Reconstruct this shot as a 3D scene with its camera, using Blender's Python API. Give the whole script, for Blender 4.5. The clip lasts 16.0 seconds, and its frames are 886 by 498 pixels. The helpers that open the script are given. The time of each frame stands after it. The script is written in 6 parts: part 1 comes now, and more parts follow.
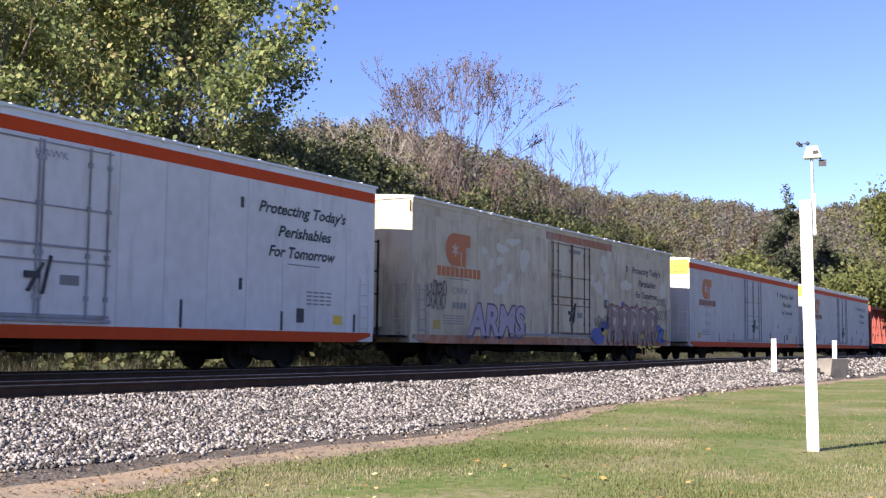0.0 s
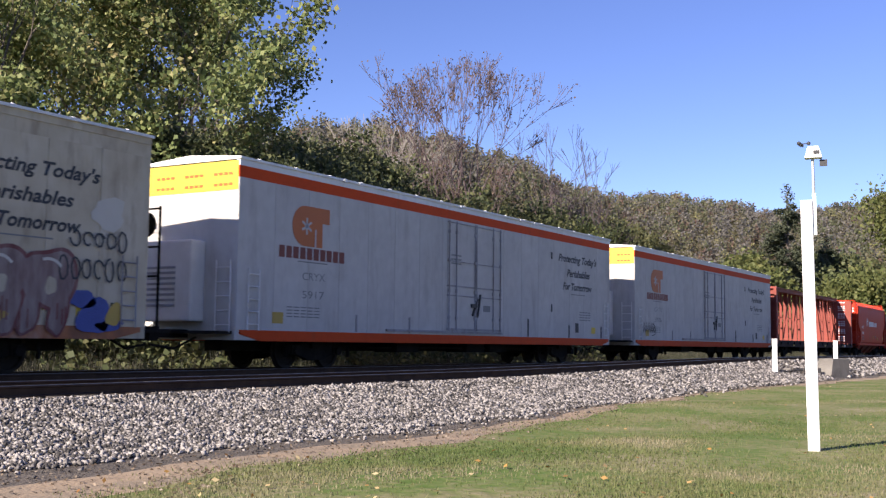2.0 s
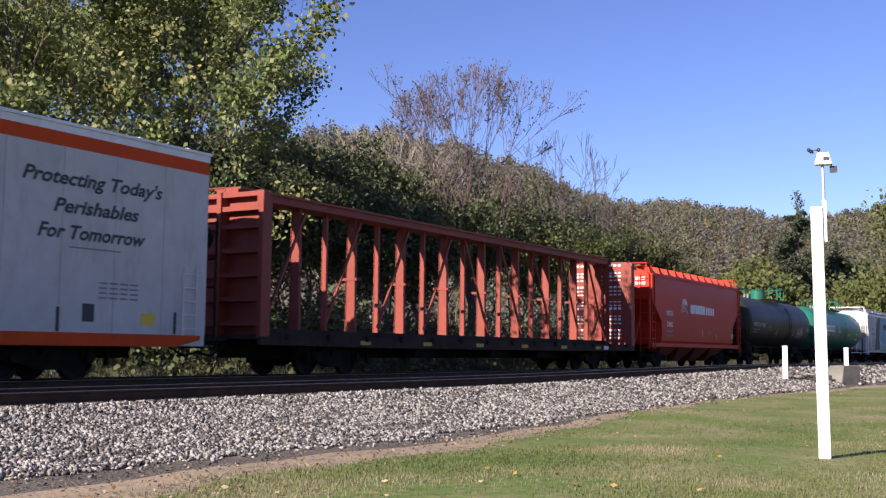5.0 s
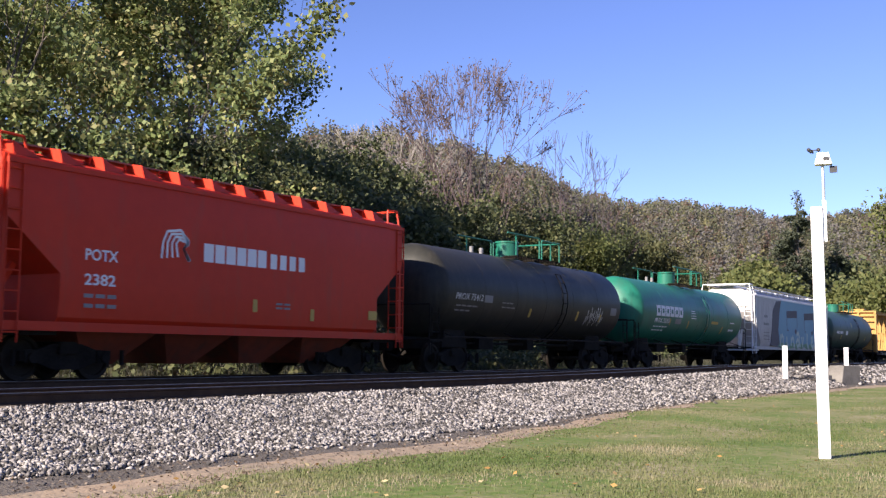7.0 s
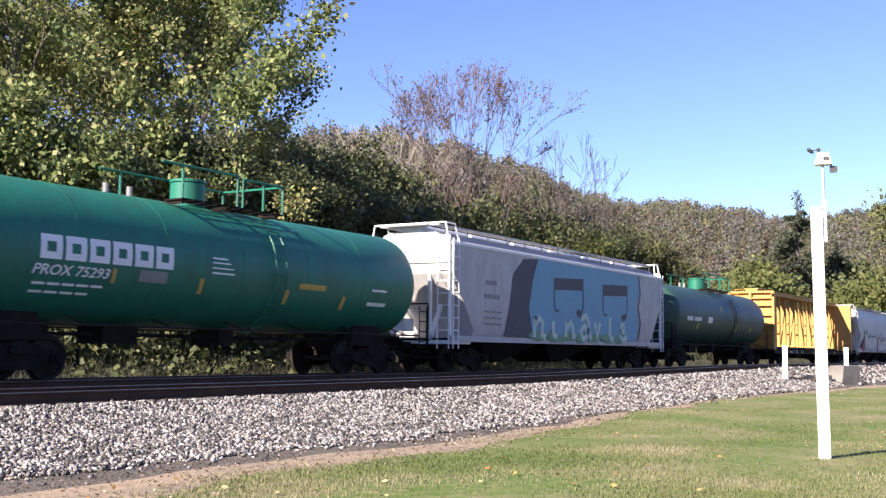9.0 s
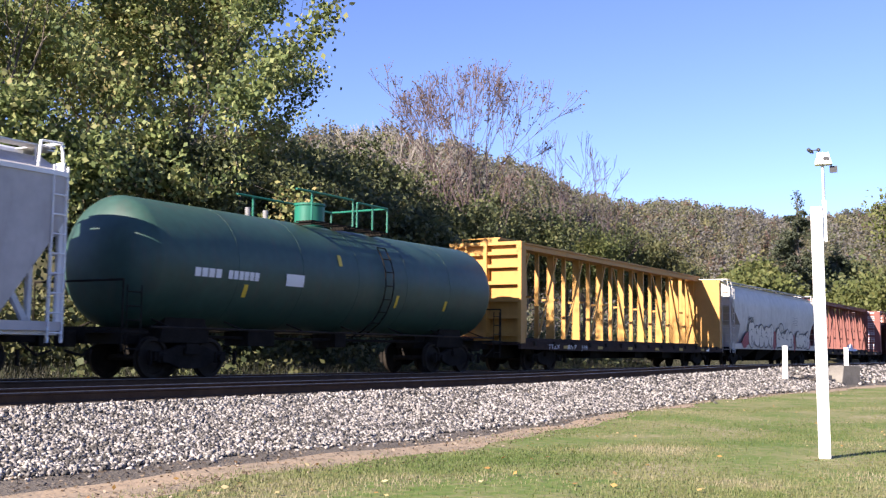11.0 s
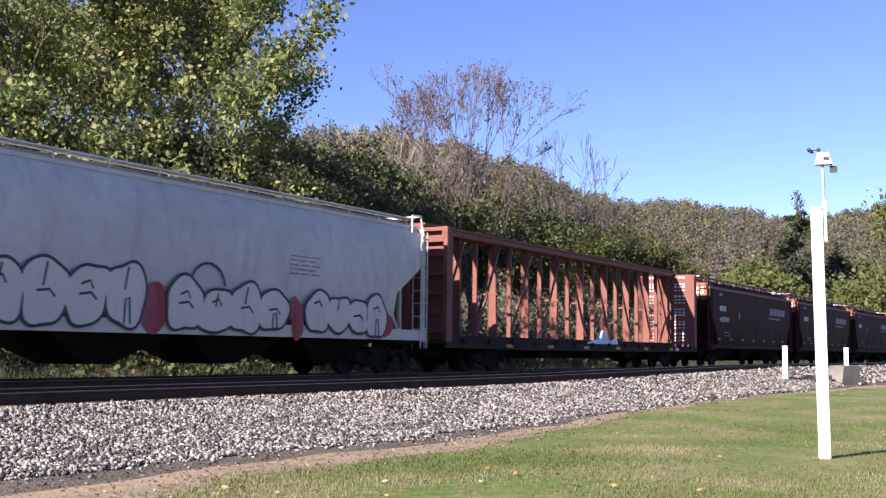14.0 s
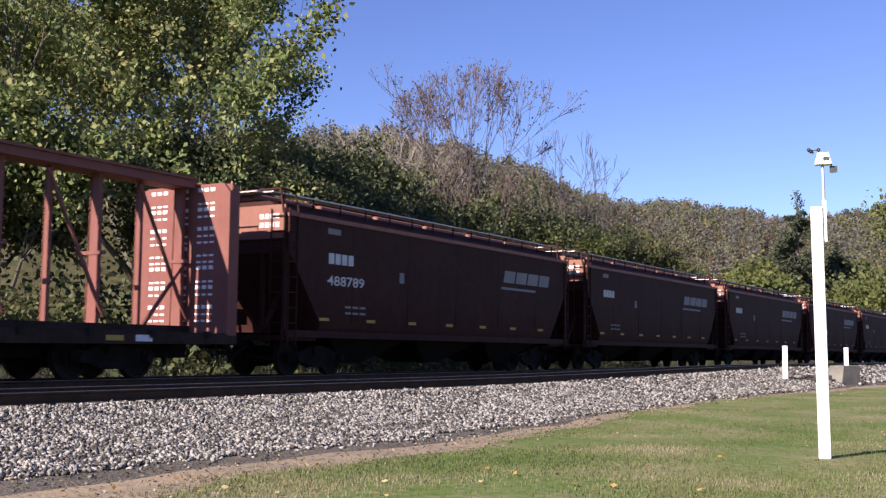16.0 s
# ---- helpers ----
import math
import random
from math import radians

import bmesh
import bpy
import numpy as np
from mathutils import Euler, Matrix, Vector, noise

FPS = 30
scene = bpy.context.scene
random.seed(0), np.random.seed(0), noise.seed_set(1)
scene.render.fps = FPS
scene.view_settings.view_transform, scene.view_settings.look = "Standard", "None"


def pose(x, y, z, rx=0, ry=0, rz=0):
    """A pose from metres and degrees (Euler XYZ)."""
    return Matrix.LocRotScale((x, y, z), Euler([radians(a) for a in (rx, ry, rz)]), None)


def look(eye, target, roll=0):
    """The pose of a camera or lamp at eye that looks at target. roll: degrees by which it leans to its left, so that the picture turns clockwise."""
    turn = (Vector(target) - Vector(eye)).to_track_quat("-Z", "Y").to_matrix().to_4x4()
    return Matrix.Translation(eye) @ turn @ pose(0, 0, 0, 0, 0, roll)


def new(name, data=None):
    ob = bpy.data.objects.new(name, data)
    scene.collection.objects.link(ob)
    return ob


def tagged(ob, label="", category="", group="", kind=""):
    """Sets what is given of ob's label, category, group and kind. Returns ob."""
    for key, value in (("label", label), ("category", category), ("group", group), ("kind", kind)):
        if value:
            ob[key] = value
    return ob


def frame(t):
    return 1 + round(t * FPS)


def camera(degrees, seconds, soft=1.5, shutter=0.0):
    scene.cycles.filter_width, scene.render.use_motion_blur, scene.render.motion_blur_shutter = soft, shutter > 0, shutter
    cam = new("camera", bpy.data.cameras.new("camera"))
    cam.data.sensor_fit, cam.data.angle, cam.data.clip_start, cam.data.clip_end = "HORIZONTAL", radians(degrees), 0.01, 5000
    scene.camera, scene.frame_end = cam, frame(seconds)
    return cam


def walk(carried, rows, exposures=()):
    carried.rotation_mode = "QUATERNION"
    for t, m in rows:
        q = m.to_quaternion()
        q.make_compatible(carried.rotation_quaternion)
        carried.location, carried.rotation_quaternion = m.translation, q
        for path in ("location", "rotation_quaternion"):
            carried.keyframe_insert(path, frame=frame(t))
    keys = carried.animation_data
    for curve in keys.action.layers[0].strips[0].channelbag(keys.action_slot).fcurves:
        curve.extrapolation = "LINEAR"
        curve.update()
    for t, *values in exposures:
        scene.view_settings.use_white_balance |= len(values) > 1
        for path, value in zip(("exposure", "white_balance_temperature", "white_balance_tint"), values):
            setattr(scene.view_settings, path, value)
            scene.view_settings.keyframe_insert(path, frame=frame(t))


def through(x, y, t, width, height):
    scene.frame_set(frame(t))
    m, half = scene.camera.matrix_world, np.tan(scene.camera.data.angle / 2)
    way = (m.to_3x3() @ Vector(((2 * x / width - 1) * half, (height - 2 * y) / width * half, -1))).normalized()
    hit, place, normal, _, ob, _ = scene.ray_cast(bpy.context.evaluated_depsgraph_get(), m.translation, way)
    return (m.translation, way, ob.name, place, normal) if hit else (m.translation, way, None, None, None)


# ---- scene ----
EYE = Vector((0.0, 0.0, 0.66))          # rail head of the main track is z = 0


def aim(yaw, pitch):
    y, p = radians(yaw), radians(pitch)
    return look(EYE, EYE + Vector((math.cos(p) * math.cos(y), math.cos(p) * math.sin(y), math.sin(p))) * 10, 0.6)


cam = camera(43.79, 16.0, soft=1.3, shutter=0.1)
walk(cam, [(0.0, aim(30.844, 4.961)), (0.8, aim(30.844, 4.961)), (1.4, aim(30.886, 4.961)), (2.2, aim(30.886, 4.961)),
           (2.5, aim(30.950, 5.018)), (2.8, aim(31.22, 5.20)), (3.0, aim(31.338, 5.289)), (3.4, aim(31.369, 5.318)),
           (8.0, aim(31.369, 5.318)), (16.0, aim(31.369, 5.318))],
     [(t, e, 6750, 16) for t, e in ((0.0, 1.5), (0.5, 1.5), (1.0, 1.35), (1.6, 1.15), (2.5, 1.15), (3.0, 1.0), (3.5, 0.95), (4.2, 1.0), (6.5, 1.2), (7.0, 1.3), (7.5, 1.5), (8.5, 1.7), (9.0, 1.65), (11.3, 1.6), (12.0, 1.5), (12.5, 1.45), (13.5, 1.45), (14.5, 1.3), (15.0, 1.2), (16.0, 1.1))])

# ---- light: low autumn sun behind the train ----
SUN_AZ, SUN_EL = 166.0, 28.5
world = bpy.data.worlds.new("world")
scene.world = world
world.use_nodes = True
nt = world.node_tree
sky = nt.nodes.new("ShaderNodeTexSky")
sky.sky_type, sky.sun_disc = "NISHITA", False
sky.sun_elevation, sky.sun_rotation = radians(SUN_EL), radians(90 - SUN_AZ)
sky.air_density, sky.dust_density, sky.ozone_density, sky.altitude = 0.9, 0.0, 5.0, 300
nt.nodes["Background"].inputs[1].default_value = 0.083
hue = nt.nodes.new("ShaderNodeHueSaturation")
hue.inputs["Hue"].default_value, hue.inputs["Saturation"].default_value = 0.519, 1.06
nt.links.new(sky.outputs[0], hue.inputs["Color"])
nt.links.new(hue.outputs[0], nt.nodes["Background"].inputs[0])
sun = new("sun", bpy.data.lights.new("sun", "SUN"))
sun.data.energy, sun.data.angle, sun.data.color = 5.0, radians(0.53), (1.0, 0.93, 0.82)
s_dir = Vector((math.cos(radians(SUN_EL)) * math.cos(radians(SUN_AZ)), math.cos(radians(SUN_EL)) * math.sin(radians(SUN_AZ)), math.sin(radians(SUN_EL))))
sun.matrix_world = look(s_dir * 60, (0, 0, 0))


# ---- materials ----
def surf(name, cols, scale=3.0, rough=0.6, metal=0.0, fine=40.0, bump=0.15, bump_dist=0.01, shift=False, stretch=(1, 1, 1), dirt=None, dirt_scale=1.0, dirt_at=0.55, rnd=0.0, isl=0.0, spec=0.4):
    """A surface of two or three colours mixed by noise at two scales, with fine relief and, if given, dirt in streaks."""
    m = bpy.data.materials.new(name)
    m.use_nodes = True
    n, l = m.node_tree.nodes, m.node_tree.links
    b = n["Principled BSDF"]
    co = n.new("ShaderNodeTexCoord")
    mp = n.new("ShaderNodeMapping")
    mp.inputs["Scale"].default_value = stretch
    at = co.outputs["Object"]
    if shift:
        mv = n.new("ShaderNodeVectorMath")
        mv.operation = "MULTIPLY_ADD"
        l.new(n.new("ShaderNodeObjectInfo").outputs["Random"], mv.inputs[0])
        mv.inputs[1].default_value = (41.0, 29.0, 3.0)
        l.new(at, mv.inputs[2])
        at = mv.outputs[0]
    l.new(at, mp.inputs[0])

    def noi(s, d=4.0):
        t = n.new("ShaderNodeTexNoise")
        t.inputs["Scale"].default_value, t.inputs["Detail"].default_value = s, d
        l.new(mp.outputs[0], t.inputs["Vector"])
        return t.outputs["Fac"]

    big, small = noi(scale), noi(fine, 3.0)
    add = n.new("ShaderNodeMath")
    add.operation = "MULTIPLY_ADD"
    l.new(small, add.inputs[0])
    add.inputs[1].default_value = 0.45
    half = n.new("ShaderNodeMath")
    half.operation = "MULTIPLY"
    half.inputs[1].default_value = 0.6
    l.new(big, half.inputs[0])
    l.new(half.outputs[0], add.inputs[2])
    fac = add.outputs[0]
    if rnd or isl:
        src = n.new("ShaderNodeObjectInfo").outputs["Random"] if rnd else n.new("ShaderNodeNewGeometry").outputs["Random Per Island"]
        ma = n.new("ShaderNodeMath")
        ma.operation = "MULTIPLY_ADD"
        l.new(src, ma.inputs[0])
        ma.inputs[1].default_value = rnd or isl
        sub = n.new("ShaderNodeMath")
        sub.operation = "SUBTRACT"
        l.new(fac, sub.inputs[0])
        sub.inputs[1].default_value = (rnd or isl) / 2
        l.new(sub.outputs[0], ma.inputs[2])
        fac = ma.outputs[0]
    r = n.new("ShaderNodeValToRGB")
    e = r.color_ramp.elements
    stops = [0.36, 0.68] if len(cols) == 2 else [0.3 + 0.45 * i / (len(cols) - 1) for i in range(len(cols))]
    e[0].position, e[1].position = stops[0], stops[-1]
    for s in stops[1:-1]:
        e.new(s)
    for k, c in enumerate(cols):
        e[k].color = (*c, 1)
    l.new(fac, r.inputs[0])
    col = r.outputs[0]
    if dirt:
        mp2 = n.new("ShaderNodeMapping")
        mp2.inputs["Scale"].default_value = (1.6 * dirt_scale, 1.6 * dirt_scale, 0.35 * dirt_scale)
        l.new(at, mp2.inputs[0])
        t = n.new("ShaderNodeTexNoise")
        t.inputs["Scale"].default_value, t.inputs["Detail"].default_value, t.inputs["Roughness"].default_value = 1.7, 7.0, 0.65
        l.new(mp2.outputs[0], t.inputs["Vector"])
        r2 = n.new("ShaderNodeValToRGB")
        r2.color_ramp.elements[0].position, r2.color_ramp.elements[1].position = dirt_at - 0.08, dirt_at + 0.2
        r2.color_ramp.elements[1].color = (0.75, 0.75, 0.75, 1)
        l.new(t.outputs["Fac"], r2.inputs[0])
        mx = n.new("ShaderNodeMix")
        mx.data_type = "RGBA"
        l.new(r2.outputs[0], mx.inputs["Factor"])
        l.new(col, mx.inputs["A"])
        mx.inputs["B"].default_value = (*dirt, 1)
        col = mx.outputs["Result"]
    l.new(col, b.inputs["Base Color"])
    b.inputs["Roughness"].default_value, b.inputs["Metallic"].default_value = rough, metal
    b.inputs["Specular IOR Level"].default_value = spec
    if bump:
        bp = n.new("ShaderNodeBump")
        bp.inputs["Strength"].default_value, bp.inputs["Distance"].default_value = bump, bump_dist
        l.new(small, bp.inputs["Height"])
        l.new(bp.outputs[0], b.inputs["Normal"])
    return m


def flat(c, k=0.85):
    return [tuple(v * k for v in c), c]


DUST = (0.16, 0.12, 0.09)
M = dict(
    lawn=surf("lawn", [(0.06, 0.12, 0.022), (0.105, 0.145, 0.042), (0.19, 0.18, 0.09), (0.28, 0.24, 0.165)], 0.6, 0.95, fine=7, bump=0.6, bump_dist=0.04, spec=0.1),
    grit=surf("grit", [(0.045, 0.04, 0.036), (0.14, 0.122, 0.105), (0.09, 0.08, 0.07), (0.24, 0.205, 0.17)], 1.6, 0.95, fine=26, bump=0.8, bump_dist=0.04, spec=0.1),
    dirt=surf("dirt", [(0.13, 0.105, 0.08), (0.33, 0.25, 0.175), (0.22, 0.18, 0.135), (0.38, 0.30, 0.215)], 1.3, 0.95, fine=22, bump=0.5, bump_dist=0.03, spec=0.1),
    # near black: the shadow between the tracks is put into this colour
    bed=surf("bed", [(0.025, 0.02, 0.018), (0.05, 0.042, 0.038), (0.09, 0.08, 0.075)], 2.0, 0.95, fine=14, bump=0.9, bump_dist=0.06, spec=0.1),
    stone=surf("stone", [(0.055, 0.051, 0.048), (0.17, 0.156, 0.147), (0.335, 0.31, 0.29)], 1.5, 0.85, fine=30, bump=0.3, isl=0.8, spec=0.2),
    tie=surf("tie", [(0.03, 0.024, 0.02), (0.065, 0.052, 0.042), (0.15, 0.12, 0.09)], 3.0, 0.9, fine=30, stretch=(3, 0.6, 3), rnd=0.25, bump=0.4),
    rail_side=surf("rail_side", [(0.06, 0.035, 0.024), (0.10, 0.06, 0.038)], 4.0, 0.9, fine=50, spec=0.08),
    rail_head=surf("rail_head", [(0.16, 0.145, 0.13), (0.26, 0.24, 0.22)], 2.0, 0.45, 0.8, stretch=(0.2, 4, 1)),
    weeds=surf("weeds", [(0.09, 0.085, 0.035), (0.22, 0.18, 0.10), (0.36, 0.31, 0.21)], 0.7, 0.95, fine=10, isl=0.5, spec=0.1),
    bank=surf("bank", [(0.05, 0.05, 0.025), (0.11, 0.10, 0.05), (0.19, 0.16, 0.10)], 0.6, 0.95, fine=8, bump=0.8, bump_dist=0.06, spec=0.1),
    hill=surf("hill", [(0.04, 0.04, 0.02), (0.075, 0.07, 0.035), (0.11, 0.09, 0.055)], 0.012, 0.95, fine=0.12, bump=0.8, bump_dist=3.0, spec=0.05),
    white_post=surf("white_post", flat((0.82, 0.82, 0.82), 0.93), 2.0, 0.5, fine=30, dirt=(0.5, 0.47, 0.42), dirt_at=0.72),
    # base darkened so the headwall's shadow side is in the colour
    concrete=surf("concrete", [(0.10, 0.092, 0.083), (0.21, 0.195, 0.175)], 1.5, 0.9, fine=25, dirt=(0.12, 0.11, 0.1)),
    dark=surf("dark", [(0.010, 0.009, 0.008), (0.024, 0.020, 0.017)], 3.0, 0.85, fine=20, spec=0.08),
    wheel=surf("wheel", [(0.014, 0.011, 0.009), (0.035, 0.028, 0.022)], 3.0, 0.75, spec=0.12),
)


# ---- mesh helpers ----
def box(bm, x0, x1, y0, y1, z0, z1):
    v = [bm.verts.new((x, y, z)) for x in (x0, x1) for y in (y0, y1) for z in (z0, z1)]
    for f in ((0, 1, 3, 2), (4, 6, 7, 5), (0, 4, 5, 1), (2, 3, 7, 6), (0, 2, 6, 4), (1, 5, 7, 3)):
        bm.faces.new([v[i] for i in f])
    return v


def rod(bm, a, b, r, seg=8, r2=None):
    """A round bar from a to b, tapering to r2."""
    a, b = Vector(a), Vector(b)
    d = (b - a).normalized()
    u = d.orthogonal().normalized()
    w = d.cross(u)
    rings = []
    for p, q in ((a, r), (b, r if r2 is None else r2)):
        rings.append([bm.verts.new(p + (u * math.cos(k * math.tau / seg) + w * math.sin(k * math.tau / seg)) * q) for k in range(seg)])
    for k in range(seg):
        bm.faces.new((rings[0][k], rings[0][(k + 1) % seg], rings[1][(k + 1) % seg], rings[1][k]))
    bm.faces.new(rings[0][::-1])
    bm.faces.new(rings[1])


def bar(bm, a, b, w, t, up=(0, 1, 0)):
    """A flat bar from a to b, w wide across `up` and t thick along it."""
    a, b, up = Vector(a), Vector(b), Vector(up)
    d = (b - a).normalized()
    s = d.cross(up).normalized()
    v = [bm.verts.new(p + s * i * w / 2 + up * j * t / 2) for p in (a, b) for i in (-1, 1) for j in (-1, 1)]
    for f in ((0, 1, 3, 2), (4, 6, 7, 5), (0, 4, 5, 1), (2, 3, 7, 6), (0, 2, 6, 4), (1, 5, 7, 3)):
        bm.faces.new([v[i] for i in f])


def path(bm, pts, r, seg=6):
    for a, b in zip(pts, pts[1:]):
        rod(bm, a, b, r, seg)


def prism(bm, pts, y0, y1):
    """A polygon of (x, z) points drawn out from y0 to y1."""
    a = [bm.verts.new((x, y0, z)) for x, z in pts]
    b = [bm.verts.new((x, y1, z)) for x, z in pts]
    bm.faces.new(a)
    bm.faces.new(b[::-1])
    for k in range(len(pts)):
        j = (k + 1) % len(pts)
        bm.faces.new((a[j], a[k], b[k], b[j]))


def mesh(name, bm, material, smooth=None):
    bmesh.ops.recalc_face_normals(bm, faces=bm.faces[:])
    me = bpy.data.meshes.new(name)
    bm.to_mesh(me)
    bm.free()
    me.materials.append(material)
    if smooth is not None:
        me.polygons.foreach_set("use_smooth", [True] * len(me.polygons))
        me.set_sharp_from_angle(angle=radians(smooth))
    return me


def islands(bm):
    """The loose pieces of a bmesh, each as a bmesh of its own."""
    seen, out = set(), []
    for f0 in bm.faces:
        if f0 in seen:
            continue
        todo, piece = [f0], []
        seen.add(f0)
        while todo:
            f = todo.pop()
            piece.append(f)
            for e in f.edges:
                for g in e.link_faces:
                    if g not in seen:
                        seen.add(g)
                        todo.append(g)
        nb, at = bmesh.new(), {}
        for f in piece:
            for v in f.verts:
                if v not in at:
                    at[v] = nb.verts.new(v.co)
            nb.faces.new([at[v] for v in f.verts])
        out.append(nb)
    bm.free()
    return out


def part(name, bm, material, parent, label="", smooth=None):
    if name in ("wordmark", "graffiti", "top_band", "reflector", "board_bracket"):
        for piece in islands(bm):
            ob = new(name, mesh(name, piece, material, smooth))
            ob.parent = parent
            tagged(ob, label)
        return ob
    ob = new(name, mesh(name, bm, material, smooth))
    ob.parent = parent
    return tagged(ob, label, kind="stuff" if "stencil" in name and name != "stencil_plate" else "")


def bevelled(bm, w, seg=2):
    bmesh.ops.bevel(bm, geom=bm.edges[:], offset=w, segments=seg, affect="EDGES", profile=0.6)
    return bm


def smoothstep(a, b, x):
    t = min(max((x - a) / (b - a), 0), 1)
    return t * t * (3 - 2 * t)


# ---- the ground: one sheet ----
TRACK_Y, SIDING_Y, LAWN = 19.1, 14.4, -0.6


def siding_z(x):
    return 0.2 * smoothstep(22, 52, x)


def grass_edge(x):
    return 7.15 + 2.1 * smoothstep(8, 30, x) - 1.2 * smoothstep(34, 50, x) + 0.15 * math.sin(x * 0.9) + 0.1 * math.sin(x * 2.3 + 1)


def ballast_foot(x):
    return 9.0 + 0.9 * smoothstep(14, 32, x) + 0.12 * math.sin(x * 1.3) + 0.08 * math.sin(x * 3.1)


def ground_z(x, y):
    rise = siding_z(x)
    if y < 9:
        z = LAWN + 0.03 * math.sin(x * 0.5 + y * 0.4)
    else:
        z = LAWN
    foot = ballast_foot(x)
    top = -0.27 + rise
    if y > foot:
        z = LAWN + (top - LAWN) * min((y - foot) / (12.6 - foot), 1)
    if y > 16.2:
        z = top + (-0.25 - top) * min((y - 16.2) / 0.8, 1)
    if y > 21.6:
        z = -0.25 - 0.45 * smoothstep(21.6, 23.0, y) + 0.9 * smoothstep(23.2, 27, y)
    if y > 30:
        z += 0.012 * (y - 30)
    return z


def ground():
    xs = [-400, -150, -60, -25] + [-12 + 0.3 * k for k in range(300)] + [80 + 4 * k for k in range(22)] + [190, 240, 400, 900, 2500]

    def lines(x):
        g, f = grass_edge(x), ballast_foot(x)
        g = min(g, f - 0.15)
        out = [-400, -120, -40, -15, -6] + [-2 + (g + 2) * k / 16 for k in range(17)] + [g + (f - g) * k / 4 for k in range(1, 5)]
        return out + [f + (12.6 - f) * k / 6 for k in range(1, 7)] + [13.5, 14.5, 15.5, 16.2, 16.6, 17, 18, 19, 20, 21, 21.6, 22, 22.5, 23, 24, 25, 26, 27, 30, 33, 40, 50, 70, 110, 200, 500, 1200]

    verts, faces, mats = [], [], []
    for x in xs:
        ys = lines(x)
        for y in ys:
            verts.append((x, y, ground_z(x, y)))
    n = len(ys)
    for i in range(len(xs) - 1):
        for j in range(n - 1):
            faces.append((i * n + j, (i + 1) * n + j, (i + 1) * n + j + 1, i * n + j + 1))
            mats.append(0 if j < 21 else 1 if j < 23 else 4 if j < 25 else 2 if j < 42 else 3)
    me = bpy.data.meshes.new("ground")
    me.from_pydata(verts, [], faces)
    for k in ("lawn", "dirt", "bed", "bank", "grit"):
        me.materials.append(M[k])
    me.polygons.foreach_set("material_index", mats)
    me.polygons.foreach_set("use_smooth", [True] * len(faces))
    tagged(new("ground", me), "autumn lawn, bare dirt strip and gravel track bed", "ground", kind="structure")


ground()


def rails_and_ties(name, cy, zf, label):
    x0, x1 = -20, 260
    track = tagged(new(name), label, "railway track", kind="structure")
    for s in (-1, 1):
        y = cy + s * 0.7525
        for nm, prof, mat in (("rail_web", [(-0.075, -0.172), (0.075, -0.172), (0.07, -0.15), (0.012, -0.135), (0.012, -0.045), (0.034, -0.035), (0.034, -0.008), (-0.034, -0.008), (-0.034, -0.035), (-0.012, -0.045), (-0.012, -0.135), (-0.07, -0.15)], "rail_side"),
                              ("rail_head", [(-0.033, -0.008), (0.033, -0.008), (0.03, 0.0), (-0.03, 0.0)], "rail_head")):
            bm = bmesh.new()
            rows = []
            for k in range(57):
                x = x0 + (x1 - x0) * k / 56
                rows.append([bm.verts.new((x, y + a, b + zf(x))) for a, b in prof])
            for a, b in zip(rows, rows[1:]):
                for k in range(len(prof)):
                    bm.faces.new((a[k], a[(k + 1) % len(prof)], b[(k + 1) % len(prof)], b[k]))
            part(nm, bm, M[mat], track, "polished running surface" if nm == "rail_head" else "")
    rng = random.Random(len(name))
    bm = bmesh.new()
    box(bm, -0.115, 0.115, -1.3, 1.3, -0.2, 0)
    shared = mesh("tie", bevelled(bm, 0.012, 1), M["tie"])
    rest = bmesh.new()
    for k in range(460):
        x = x0 + 0.53 * k
        z = zf(x) - 0.172 + rng.uniform(-0.006, 0.006)
        if 4 < x < 75 and name == "siding_track":
            ob = new("tie", shared)
            ob.parent = track
            ob.matrix_basis = pose(x, cy + rng.uniform(-0.07, 0.07), z, 0, 0, rng.uniform(-1, 1))
        else:
            dy = rng.uniform(-0.06, 0.06)
            box(rest, x - 0.115, x + 0.115, cy - 1.3 + dy, cy + 1.3 + dy, z - 0.2, z)
    o = part("far_ties", rest, M["tie"], track)
    tagged(o, kind="stuff")


rails_and_ties("main_track", TRACK_Y, lambda x: 0.0, "weathered steel rails on wooden ties under the train")
rails_and_ties("siding_track", SIDING_Y, siding_z, "empty siding rails on dark wooden ties in ballast")
